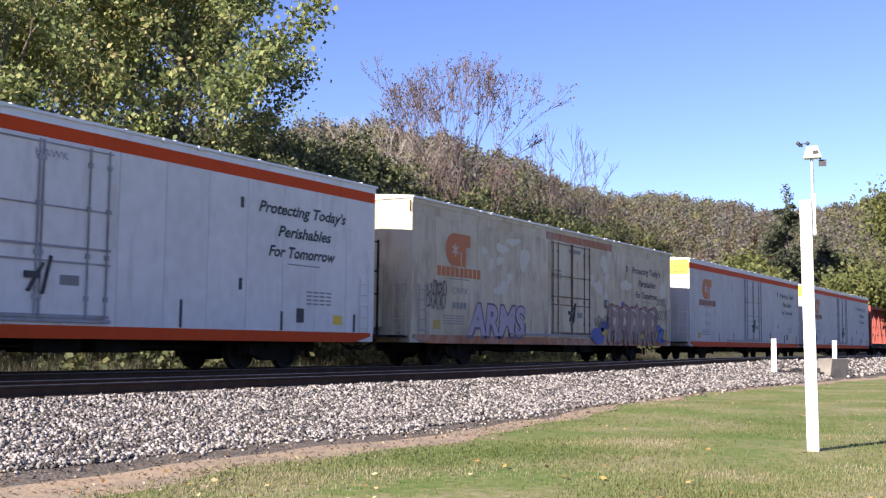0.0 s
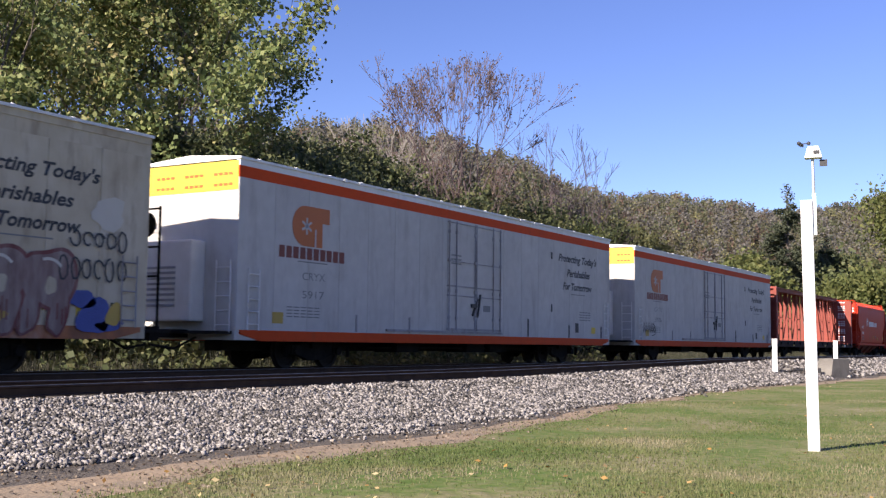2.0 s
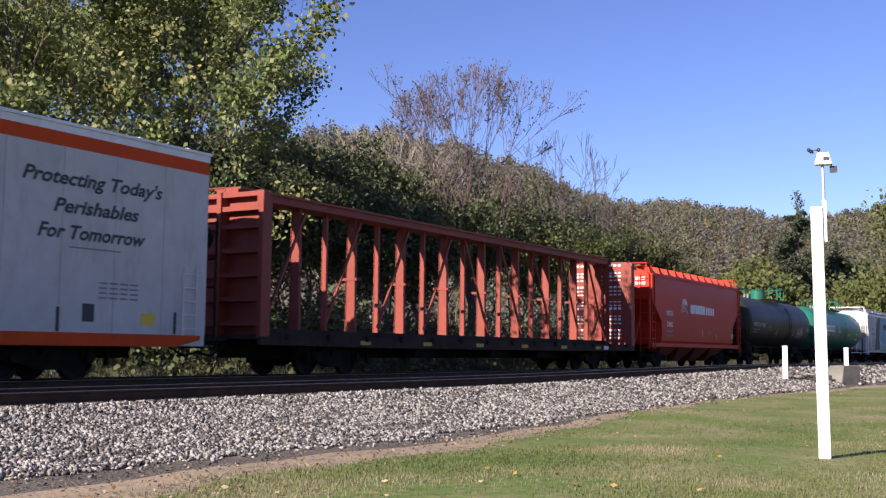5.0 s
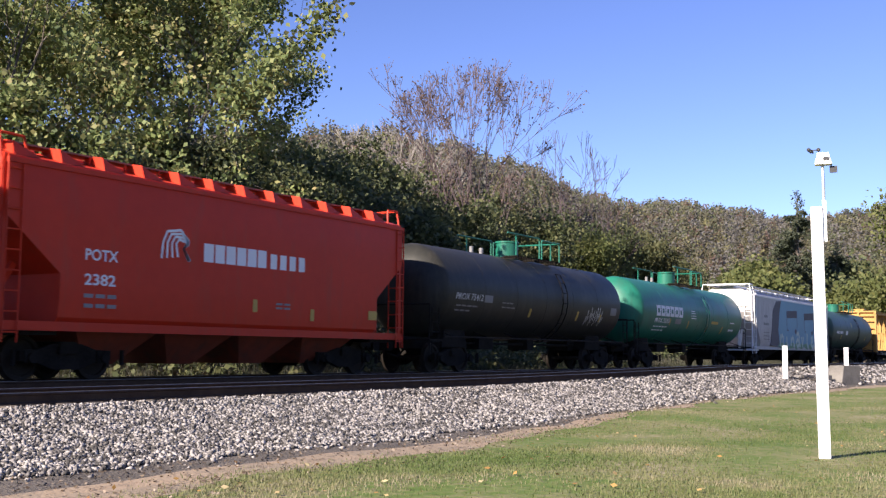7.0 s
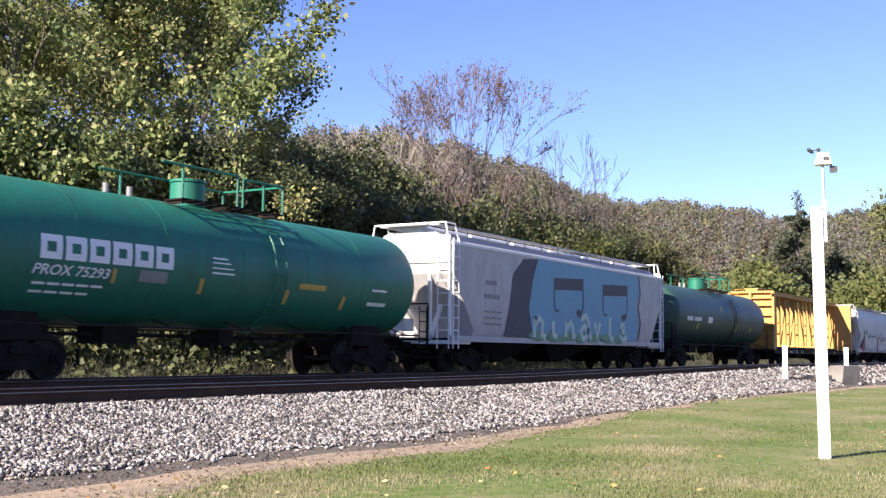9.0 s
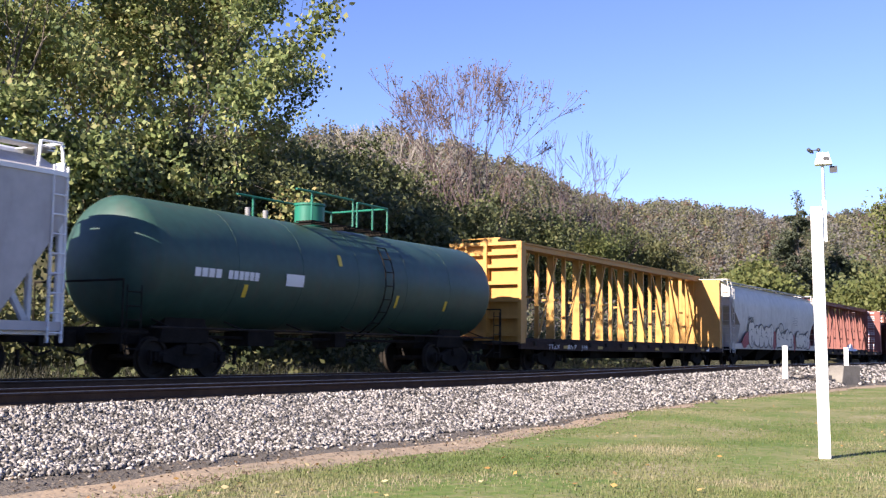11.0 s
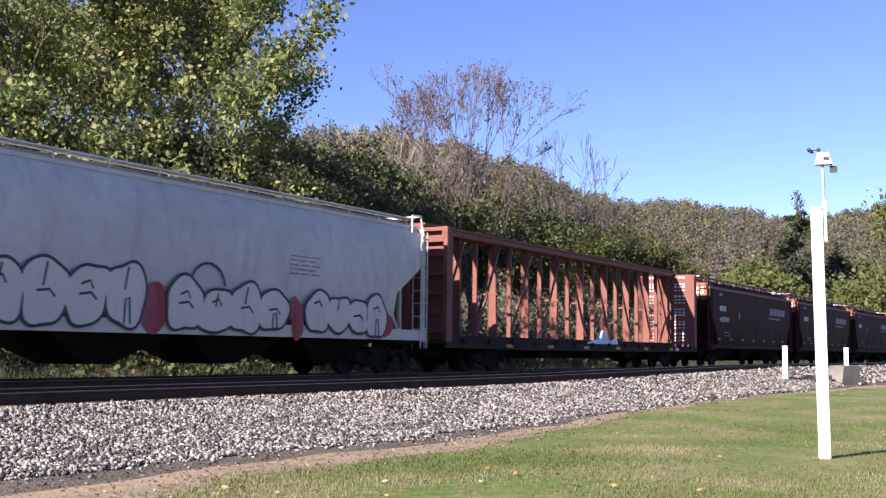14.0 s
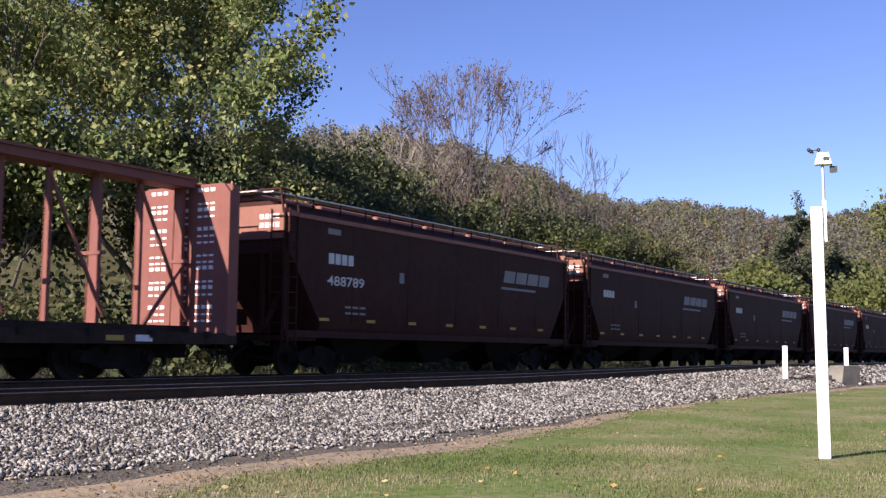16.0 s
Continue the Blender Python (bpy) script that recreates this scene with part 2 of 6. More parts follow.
# ---- paint ----
RUSTY = (0.13, 0.06, 0.035)
M.update(
    white=surf("white", [(0.60, 0.57, 0.535), (0.72, 0.69, 0.65)], 0.35, 0.6, fine=3, bump=0.05, shift=True, dirt=(0.42, 0.37, 0.34), dirt_at=0.62, spec=0.25),
    white_dull=surf("white_dull", [(0.45, 0.425, 0.40), (0.55, 0.525, 0.49)], 0.35, 0.6, fine=3, bump=0.05, shift=True, dirt=(0.33, 0.29, 0.26), dirt_at=0.6, spec=0.25),
    roof_white=surf("roof_white", [(0.66, 0.66, 0.66), (0.78, 0.78, 0.78)], 0.5, 0.5, fine=5, dirt=(0.5, 0.48, 0.44), dirt_at=0.62),
    cream=surf("cream", [(0.41, 0.335, 0.225), (0.55, 0.47, 0.34), (0.64, 0.57, 0.44)], 0.55, 0.7, fine=1.6, shift=True, dirt=(0.23, 0.155, 0.10), dirt_at=0.57, spec=0.2),
    stripe=surf("stripe", flat((0.62, 0.07, 0.012), 0.85), 0.6, 0.65, fine=6, dirt=(0.25, 0.07, 0.03), dirt_at=0.66, spec=0.15),
    old_stripe=surf("old_stripe", [(0.17, 0.08, 0.05), (0.42, 0.14, 0.05), (0.42, 0.35, 0.3)], 0.4, 0.6, fine=3, dirt=RUSTY),
    yellow=surf("yellow", flat((0.68, 0.48, 0.05)), 1, 0.5),
    door_line=surf("door_line", flat((0.36, 0.35, 0.36), 0.7), 1, 0.6, dirt=RUSTY, dirt_at=0.55),
    ink=surf("ink", flat((0.05, 0.05, 0.055), 0.6), 2, 0.6),
    faded=surf("faded", flat((0.23, 0.225, 0.225), 0.8), 2, 0.6),
    orange=surf("orange", flat((0.50, 0.13, 0.025), 0.85), 1, 0.5),
    maroon=surf("maroon", flat((0.20, 0.045, 0.03), 0.8), 1, 0.55),
    potash=surf("potash", flat((0.54, 0.038, 0.014), 0.88), 0.4, 0.5, fine=4, spec=0.2, dirt=(0.33, 0.06, 0.035), dirt_at=0.62),
    potash_dark=surf("potash_dark", flat((0.24, 0.05, 0.025), 0.7), 0.5, 0.6, fine=5, dirt=(0.07, 0.04, 0.03)),
    # one hopper paint twice: brown holds the shade, brown_lit the sun
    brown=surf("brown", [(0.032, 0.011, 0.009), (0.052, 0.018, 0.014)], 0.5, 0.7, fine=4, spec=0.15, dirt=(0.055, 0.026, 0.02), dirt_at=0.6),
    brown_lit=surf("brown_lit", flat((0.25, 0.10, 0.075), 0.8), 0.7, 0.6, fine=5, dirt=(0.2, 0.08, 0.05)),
    beam_rust=surf("beam_rust", flat((0.205, 0.068, 0.055), 0.75), 0.7, 0.65, fine=5, dirt=(0.2, 0.08, 0.06)),
    beam_red=surf("beam_red", flat((0.26, 0.042, 0.026), 0.75), 0.7, 0.6, fine=5, dirt=(0.17, 0.05, 0.03)),
    beam_yellow=surf("beam_yellow", flat((0.48, 0.25, 0.06), 0.8), 0.6, 0.55, fine=5, dirt=(0.33, 0.18, 0.05), dirt_at=0.6),
    sill_dark=surf("sill_dark", [(0.030, 0.018, 0.014), (0.06, 0.038, 0.03)], 0.8, 0.8, fine=6, spec=0.12),
    green=surf("green", flat((0.012, 0.16, 0.105), 0.85), 0.4, 0.42, fine=4, dirt=(0.025, 0.10, 0.07), dirt_at=0.5, spec=0.3),
    black_tank=surf("black_tank", [(0.017, 0.017, 0.014), (0.029, 0.028, 0.023)], 0.5, 0.5, fine=4, dirt=(0.052, 0.046, 0.036), dirt_at=0.58, spec=0.25),
    dark_green=surf("dark_green", [(0.018, 0.05, 0.04), (0.03, 0.075, 0.058)], 0.5, 0.5, fine=4, dirt=(0.05, 0.055, 0.045), dirt_at=0.6),
    gray=surf("gray", [(0.37, 0.35, 0.345), (0.48, 0.455, 0.445)], 0.4, 0.5, fine=4, dirt=(0.28, 0.25, 0.23), dirt_at=0.58),
    gray_dull=surf("gray_dull", [(0.45, 0.43, 0.39), (0.58, 0.555, 0.51)], 0.35, 0.55, fine=3, dirt=(0.30, 0.26, 0.23), dirt_at=0.6),
    sky_blue=surf("sky_blue", flat((0.13, 0.31, 0.42), 0.85), 0.6, 0.5, fine=5),
    dark_plum=surf("dark_plum", flat((0.075, 0.065, 0.085), 0.75), 0.8, 0.6),
    mint=surf("mint", flat((0.50, 0.60, 0.52), 0.85), 1, 0.6),
    moss=surf("moss", flat((0.16, 0.30, 0.17), 0.8), 1, 0.6),
    lilac=surf("lilac", flat((0.42, 0.35, 0.41), 0.85), 0.7, 0.6),
    purple=surf("purple", flat((0.16, 0.11, 0.17), 0.8), 0.7, 0.6),
    spray_blue=surf("spray_blue", flat((0.07, 0.10, 0.33), 0.7), 0.9, 0.6),
    spray_gold=surf("spray_gold", flat((0.52, 0.35, 0.08), 0.7), 0.9, 0.6),
    spray_crimson=surf("spray_crimson", flat((0.33, 0.035, 0.04), 0.7), 0.9, 0.6, dirt=(0.30, 0.12, 0.14), dirt_at=0.55),
    bone=surf("bone", flat((0.66, 0.60, 0.50), 0.88), 0.8, 0.6, dirt=(0.45, 0.42, 0.38), dirt_at=0.6),
    mauve=surf("mauve", flat((0.23, 0.145, 0.13), 0.8), 0.7, 0.65, fine=4, dirt=(0.45, 0.38, 0.32), dirt_at=0.52),
    oxblood=surf("oxblood", flat((0.20, 0.055, 0.05), 0.75), 0.7, 0.65, fine=4, dirt=(0.34, 0.22, 0.19), dirt_at=0.55),
    whitewash=surf("whitewash", flat((0.61, 0.565, 0.475), 0.92), 0.9, 0.7, fine=3, dirt=(0.58, 0.53, 0.45), dirt_at=0.5),
    rust_line=surf("rust_line", [(0.05, 0.03, 0.022), (0.16, 0.10, 0.07), (0.34, 0.28, 0.22)], 1.2, 0.8, fine=9),
    sign_white=surf("sign_white", flat((0.75, 0.75, 0.76), 0.9), 1.5, 0.55),
    galv=surf("galv", flat((0.55, 0.55, 0.55), 0.8), 2, 0.5, 0.4),
)

# ---- lettering ----
def lettering(words, size, shear=0.0, bold=0.0, space=1.0):
    cu = bpy.data.curves.new("words", "FONT")
    cu.body, cu.size, cu.shear, cu.offset, cu.space_character, cu.resolution_u = words, size, shear, bold, space, 3
    ob = new("words", cu)
    bpy.context.view_layer.update()
    me = bpy.data.meshes.new_from_object(ob.evaluated_get(bpy.context.evaluated_depsgraph_get()))
    bpy.data.objects.remove(ob)
    bpy.data.curves.remove(cu)
    return me


def letters(parent, words, x, z, width, height, mat, y=-1.606, shear=0.0, bold=0.0, label="", tank=None):
    """Words on the near side, from x over width, z the line's foot and height a capital's."""
    me = lettering(words, 1.0, shear, bold)
    co = np.empty(len(me.vertices) * 3)
    me.vertices.foreach_get("co", co)
    co = co.reshape(-1, 3)
    lo, hi = co.min(0), co.max(0)
    out = np.zeros_like(co)
    out[:, 0] = x + (co[:, 0] - lo[0]) / (hi[0] - lo[0]) * width
    out[:, 2] = z + co[:, 1] * (height / 0.7)
    out[:, 1] = y if tank is None else -np.sqrt(np.maximum(tank[0] ** 2 - (out[:, 2] - tank[1]) ** 2, 0.01)) - 0.012
    me.vertices.foreach_set("co", out.ravel())
    me.materials.clear()
    me.materials.append(mat)
    ob = new("lettering", me)
    ob.parent = parent
    return tagged(ob, label)


def plate(bm, x0, x1, z0, z1, y=-1.606, t=0.008, slant=0.0):
    prism(bm, [(x0, z0), (x1, z0), (x1 + slant, z1), (x0 + slant, z1)], y, y + t)


def blocks(bm, x0, x1, z0, z1, n, y=-1.606, slant=0.0, gap=0.22):
    w = (x1 - x0) / n
    for k in range(n):
        plate(bm, x0 + k * w, x0 + (k + 1 - gap) * w, z0, z1, y, slant=slant)


def tank_plate(bm, x0, x1, z0, z1, R, zc, n=6):
    for k in range(n):
        pts = []
        for zz in (z0 + (z1 - z0) * k / n, z0 + (z1 - z0) * (k + 1) / n):
            pts.append((-math.sqrt(R * R - (zz - zc) ** 2) - 0.012, zz))
        (ya, za), (yb, zb) = pts
        bm.faces.new([bm.verts.new(p) for p in ((x0, ya, za), (x1, ya, za), (x1, yb, zb), (x0, yb, zb))])


def stroke(bm, pts, w, y=-1.612):
    """A painted line of width w through (x, z) points."""
    p = [Vector((a, 0, b)) for a, b in pts]
    left, right = [], []
    for k, v in enumerate(p):
        d = (p[min(k + 1, len(p) - 1)] - p[max(k - 1, 0)]).normalized()
        s = Vector((-d.z, 0, d.x)) * w / 2
        left.append(bm.verts.new((v.x + s.x, y, v.z + s.z)))
        right.append(bm.verts.new((v.x - s.x, y, v.z - s.z)))
    for k in range(len(p) - 1):
        bm.faces.new((left[k], left[k + 1], right[k + 1], right[k]))


def blob(bm, cx, cz, rx, rz, rng, y, n=18, rough=0.16):
    ph = [rng.uniform(0, 6.28) for _ in range(3)]
    v = []
    for k in range(n):
        a = k * math.tau / n
        r = 1 + rough * (math.sin(2 * a + ph[0]) + 0.6 * math.sin(3 * a + ph[1]) + 0.4 * math.sin(5 * a + ph[2]))
        v.append(bm.verts.new((cx + rx * r * math.cos(a), y, cz + rz * r * math.sin(a))))
    bm.faces.new(v)


# ---- rolling gear ----
WHEEL_R = 0.457


def lathe_wheelset():
    bm = bmesh.new()
    prof = [(0.0, 0.60), (0.10, 0.60), (0.12, 0.66), (0.34, 0.70), (0.37, 0.66), (0.485, 0.665), (0.485, 0.695), (0.457, 0.71), (0.452, 0.80), (0.38, 0.80), (0.36, 0.745), (0.14, 0.76), (0.12, 0.84), (0.0, 0.84)]
    seg = 28
    for s in (-1, 1):
        rings = [[bm.verts.new((r * math.cos(k * math.tau / seg), s * y, r * math.sin(k * math.tau / seg))) for k in range(seg)] for r, y in prof[1:-1]]
        for a, b in zip(rings, rings[1:]):
            for k in range(seg):
                bm.faces.new((a[k], a[(k + 1) % seg], b[(k + 1) % seg], b[k]))
        bm.faces.new(rings[0])
        bm.faces.new(rings[-1])
    rod(bm, (0, -1.02, 0), (0, 1.02, 0), 0.075, 10)
    return mesh("wheelset", bm, M["wheel"], 35)


def truck_mesh():
    bm = bmesh.new()
    for s in (-1, 1):
        y = s * 1.0
        prism(bm, [(-1.12, 0.40), (-0.72, 0.36), (-0.32, 0.22), (0.32, 0.22), (0.72, 0.36), (1.12, 0.40), (1.12, 0.60), (0.72, 0.62), (0.34, 0.74), (-0.34, 0.74), (-0.72, 0.62), (-1.12, 0.60)], y - 0.07, y + 0.07)
        for x in (-0.9, 0.9):
            box(bm, x - 0.15, x + 0.15, y - 0.12, y + 0.12, 0.36, 0.60)
            rod(bm, (x, y - 0.2, 0.457), (x, y + 0.2, 0.457), 0.11, 10)
        for x in (-0.16, 0, 0.16):
            rod(bm, (x, y, 0.26), (x, y, 0.56), 0.075, 8)
        box(bm, -0.26, 0.26, y - 0.16, y + 0.16, 0.54, 0.68)
        for x in (-1.35, 1.35):
            box(bm, x - 0.02, x + 0.02, y - 0.2, y - 0.1, 0.3, 0.62)
    box(bm, -0.2, 0.2, -1.1, 1.1, 0.52, 0.78)
    for x in (-0.42, 0.42):
        box(bm, x - 0.05, x + 0.05, -0.95, 0.95, 0.42, 0.52)
    return mesh("truck", bm, M["dark"])


WHEELSET, TRUCK = lathe_wheelset(), truck_mesh()
wheelsets, train = [], []


def trucks(car, at):
    for x in (-at, at):
        t = new("truck", TRUCK)
        t.parent, t.location = car, (x, 0, 0)
        for dx in (-0.9, 0.9):
            w = new("wheelset", WHEELSET)
            w.parent = t
            wheelsets.append((w, dx))


def couplers(car, half, reach):
    for s in (-1, 1):
        bm = bmesh.new()
        box(bm, *sorted((s * (half - 0.4), s * (half + reach - 0.28))), -0.09, 0.09, 0.76, 0.96)
        box(bm, *sorted((s * (half + reach - 0.3), s * (half + reach))), -0.19, 0.15, 0.68, 1.02)
        path(bm, [(s * half, -0.35, 0.78), (s * (half + reach * 0.5), -0.3, 0.50), (s * (half + reach), -0.2, 0.6)], 0.03)
        part("coupler", bm, M["dark"], car)


def begin(name, x0, x1, label, category="railcar", group="cars of the freight train"):
    car = tagged(new(name), label, category, group)
    train.append((car, (x0 + x1) / 2))
    return car, (x1 - x0) / 2


def ladder(bm, x, y, z0, z1, wx=0.0, wy=0.0, n=6, r=0.018):
    a, b = Vector((x, y, 0)), Vector((x + wx, y + wy, 0))
    for p in (a, b):
        rod(bm, (p.x, p.y, z0), (p.x, p.y, z1), r, 6)
    for k in range(n):
        z = z0 + (z1 - z0) * (k + 0.5) / n
        rod(bm, (a.x, a.y, z), (b.x, b.y, z), r * 0.9, 6)


# ---- insulated reefer cars ----
def reefer(x0, x1, look_, label, wordmark):
    car, h = begin("refrigerator_car", x0, x1, label)
    old = look_ == "old"
    side = M["cream" if old else "white_dull" if look_ == "dull" else "white"]
    bm = bmesh.new()
    box(bm, -h, h, -1.575, 1.575, 0.72, 5.0)
    part("body", bm, side, car)
    # side panels with open seams
    n = 17
    w = 2 * h / n
    for s in (-1, 1):
        bm = bmesh.new()
        y0, y1 = (-1.6, -1.57) if s < 0 else (1.57, 1.6)
        box(bm, 0.006, w - 0.006, y0, y1, 0.96, 4.6)
        shared = mesh("side_panel", bm, side)
        for k in range(n):
            ob = new("side_panel", shared)
            ob.parent, ob.location = car, (-h + k * w, 0, 0)
    for nm, z0, z1, y, mat in (("stripe", 4.6, 4.88, 1.598, "old_stripe" if old else "stripe"), ("eave", 4.88, 5.06, 1.615, "cream" if old else "roof_white"), ("side_sill", 0.70, 0.96, 1.604, "old_stripe" if old else "stripe")):
        for s in (-1, 1):
            bm = bmesh.new()
            if nm == "side_sill":
                prism(bm, [(-h + 0.15, 0.96), (-h + 0.15, 0.86), (-h + 0.9, 0.70), (h - 0.9, 0.70), (h - 0.15, 0.86), (h - 0.15, 0.96)], *sorted((s * 1.5, s * y)))
            elif old and nm == "stripe":
                box(bm, -2.2, 4.2, *sorted((s * 1.5, s * y)), z0, z1)
            else:
                box(bm, -h, h, *sorted((s * 1.5, s * y)), z0, z1)
            part(nm, bm, M[mat], car, "faded orange-brown band" if old and nm != "eave" else "")
            if old and nm == "stripe":
                bm = bmesh.new()
                box(bm, -h, -2.2, *sorted((s * 1.5, s * 1.597)), z0, z1)
                box(bm, 4.2, h, *sorted((s * 1.5, s * 1.597)), z0, z1)
                part("top_band", bm, side, car)
    # ribbed roof
    bm = bmesh.new()
    prof = [(-1.66, 5.03), (-1.66, 5.09), (0, 5.22), (1.66, 5.09), (1.66, 5.03)]
    a = [bm.verts.new((-h - 0.03, y, z)) for y, z in prof]
    b = [bm.verts.new((h + 0.03, y, z)) for y, z in prof]
    for k in range(5):
        bm.faces.new((a[k], a[(k + 1) % 5], b[(k + 1) % 5], b[k]))
    bm.faces.new(a)
    bm.faces.new(b)
    roof = part("roof", bm, M["roof_white"], car)
    bm = bmesh.new()
    for s in (-1, 1):
        bar(bm, (0, 0, 5.225), (0, s * 1.64, 5.095), 0.05, 0.035, (0, 0, 1))
    shared = mesh("roof_seam", bm, M["roof_white"])
    for k in range(16):
        ob = new("roof_seam", shared)
        ob.parent, ob.location = roof, (-h + 0.7 + k * (2 * h - 1.4) / 15, 0, 0)
    for x in (-7.3, -6.6, -1.0, 3.2, 4.3):
        bm = bmesh.new()
        box(bm, x - 0.06, x + 0.06, -1.69, -1.6, 5.0, 5.09)
        part("roof_lug", bm, M["roof_white"], roof)
    # plug door: frame, posts, lock rods, rails
    d0, d1 = -1.75, 1.75
    bm = bmesh.new()
    box(bm, d0, d1, -1.632, -1.6, 1.12, 4.6)
    door = part("plug_door", bevelled(bm, 0.012, 1), side, car, "closed plug door with lock rods")
    for z, t in ((4.5, 0.03), (3.28, 0.03), (2.5, 0.05), (2.2, 0.04), (1.14, 0.07)):
        bm = bmesh.new()
        box(bm, d0 - 0.05, d1 + 0.05, -1.655, -1.625, z - t / 2, z + t / 2)
        part("door_rail", bm, M["rust_line" if old else "door_line"], door)
    for x in (-1.7, -1.25, -0.05, 0.05, 1.2, 1.7):
        bm = bmesh.new()
        rod(bm, (x, -1.655, 1.1), (x, -1.655, 4.55), 0.022, 6)
        for z in (1.5, 2.35, 3.3, 4.2):
            box(bm, x - 0.05, x + 0.05, -1.67, -1.63, z - 0.05, z + 0.05)
        part("lock_rod", bm, M["rust_line" if old else "door_line"], door)
    bm = bmesh.new()
    bar(bm, (-0.22, -1.66, 1.6), (0.12, -1.66, 2.15), 0.06, 0.05)
    bar(bm, (0.12, -1.66, 1.55), (0.3, -1.66, 2.3), 0.05, 0.05)
    box(bm, -0.3, 0.05, -1.69, -1.63, 1.85, 1.98)
    part("door_handle", bm, M["ink"], door)
    bm = bmesh.new()
    blocks(bm, 0.55, 1.15, 1.75, 1.95, 1, -1.64)
    part("placard", bm, M["faded"], door)
    bm = bmesh.new()
    box(bm, d0 - 3.4, d1 + 0.1, -1.66, -1.6, 1.02, 1.09)
    part("door_track", bm, M["door_line"], car)
    # side fittings
    for x, z, hh in ((5.85, 4.0, 0.26), (5.85, 2.05, 0.28)):
        bm = bmesh.new()
        box(bm, x - 0.05, x + 0.05, -1.615, -1.6, z - hh / 2, z + hh / 2)
        part("vent", bm, M["ink"], car)
    for x in (-h + 0.35, h - 0.75):
        bm = bmesh.new()
        ladder(bm, x, -1.66, 0.95, 2.45, 0.4, 0, 5)
        part("ladder", bm, M["door_line"] if old else M["white"], car)
    for x in (-6.6, -3.9, 3.9, 7.4, h - 0.95):
        bm = bmesh.new()
        box(bm, x - 0.03, x + 0.03, -1.625, -1.6, 0.98, 1.45 if x != 3.9 else 1.6)
        part("grab_iron", bm, M["ink"] if x > 0 else M["door_line"], car)
    for x, z, a, b, m in ((-9.95, 1.28, 0.42, 0.28, "spray_gold"), (9.75, 1.28, 0.4, 0.25, "yellow"), (8.15, 1.36, 0.3, 0.36, "ink")):
        bm = bmesh.new()
        plate(bm, x - a / 2, x + a / 2, z - b / 2, z + b / 2)
        part("stencil_plate", bm, M[m], car)
    bm = bmesh.new()
    for k in range(4):
        blocks(bm, 8.4, 9.5, 1.95 - 0.1 * k, 1.99 - 0.1 * k, 4)
        blocks(bm, -9.6, -8.2, 1.55 - 0.08 * k, 1.58 - 0.08 * k, 5)
    blocks(bm, 7.6, 9.3, 2.62, 2.65, 1)
    blocks(bm, -9.2, -7.6, 2.72, 2.75, 1)
    for k in range(3):
        blocks(bm, -1.55, -0.9, 3.45 - 0.13 * k, 3.5 - 0.13 * k, 4, -1.64)
    part("stencil", bm, M["faded"], car)
    # orange emblem: a bowl and a post, with a pale flake
    emblem = M["orange"]
    bm = bmesh.new()
    arc = [(-8.95 + 0.5 * math.cos(radians(a)), 3.66 + 0.52 * math.sin(radians(a))) for a in range(90, 271, 15)]
    prism(bm, [(-7.9, 4.18)] + arc + [(-8.2, 3.14), (-8.2, 3.78), (-7.9, 3.78)], -1.612, -1.6)
    em = part("emblem", bm, emblem, car, "orange emblem")
    bm = bmesh.new()
    for k in range(3):
        a = radians(60 * k + 30)
        bar(bm, (-8.87 - 0.22 * math.cos(a), -1.615, 3.66 - 0.22 * math.sin(a)), (-8.87 + 0.22 * math.cos(a), -1.615, 3.66 + 0.22 * math.sin(a)), 0.06, 0.006)
    box(bm, -8.52, -8.47, -1.618, -1.612, 3.14, 3.6)
    part("emblem_flake", bm, side, em)
    bm = bmesh.new()
    blocks(bm, -9.95, -7.15, 2.80, 3.10, 10)
    part("wordmark", bm, M["orange"] if look_ == "old" else M["maroon"], car, "painted row of maker's letters as plain blocks")
    letters(car, "CRYX", -9.0, 2.27, 0.95, 0.2, M["faded"])
    if not wordmark:
        bm = bmesh.new()
        blocks(bm, -9.0, -8.08, 1.80, 2.0, 4)
        part("stencil", bm, M["faded"], car)
    else:
        letters(car, wordmark, -9.0, 1.80, 0.92, 0.2, M["faded"])
    ink = M["ink"]
    letters(car, "Protecting Today's", 6.45, 3.86, 3.6, 0.27, ink, shear=0.28, bold=0.028, label="black script lettering")
    letters(car, "Perishables", 7.2, 3.31, 2.2, 0.27, ink, shear=0.28, bold=0.028, label="black script lettering")
    letters(car, "For Tomorrow", 6.85, 2.80, 2.75, 0.27, ink, shear=0.28, bold=0.028, label="black script lettering")
    # end wall facing back along the track
    bm = bmesh.new()
    box(bm, -h - 0.012, -h + 0.05, -1.57, 1.57, 4.3 if not old else 4.95, 5.0)
    part("end_band", bm, M["yellow"] if not old else side, car, "yellow warning band" if not old else "")
    if not old:
        bm = bmesh.new()
        for k in range(2):
            for s in range(3):
                y0 = 1.1 - 0.95 * s
                for q in range(4):
                    box(bm, -h - 0.018, -h, y0 - 0.16 * q - 0.12, y0 - 0.16 * q, 4.66 - 0.26 * k, 4.73 - 0.26 * k)
        part("end_stencil", bm, M["orange"], car)
    bm = bmesh.new()
    box(bm, -h - 0.5, -h, -0.6, 1.1, 1.15, 3.1)
    unit = part("cooling_unit", bevelled(bm, 0.06, 2), M["white"] if not old else M["cream"], car)
    bm = bmesh.new()
    for k in range(8):
        box(bm, -h - 0.52, -h - 0.49, -0.1, 0.9, 1.5 + 0.13 * k, 1.56 + 0.13 * k)
    part("grille", bm, M["door_line"], unit)
    bm = bmesh.new()
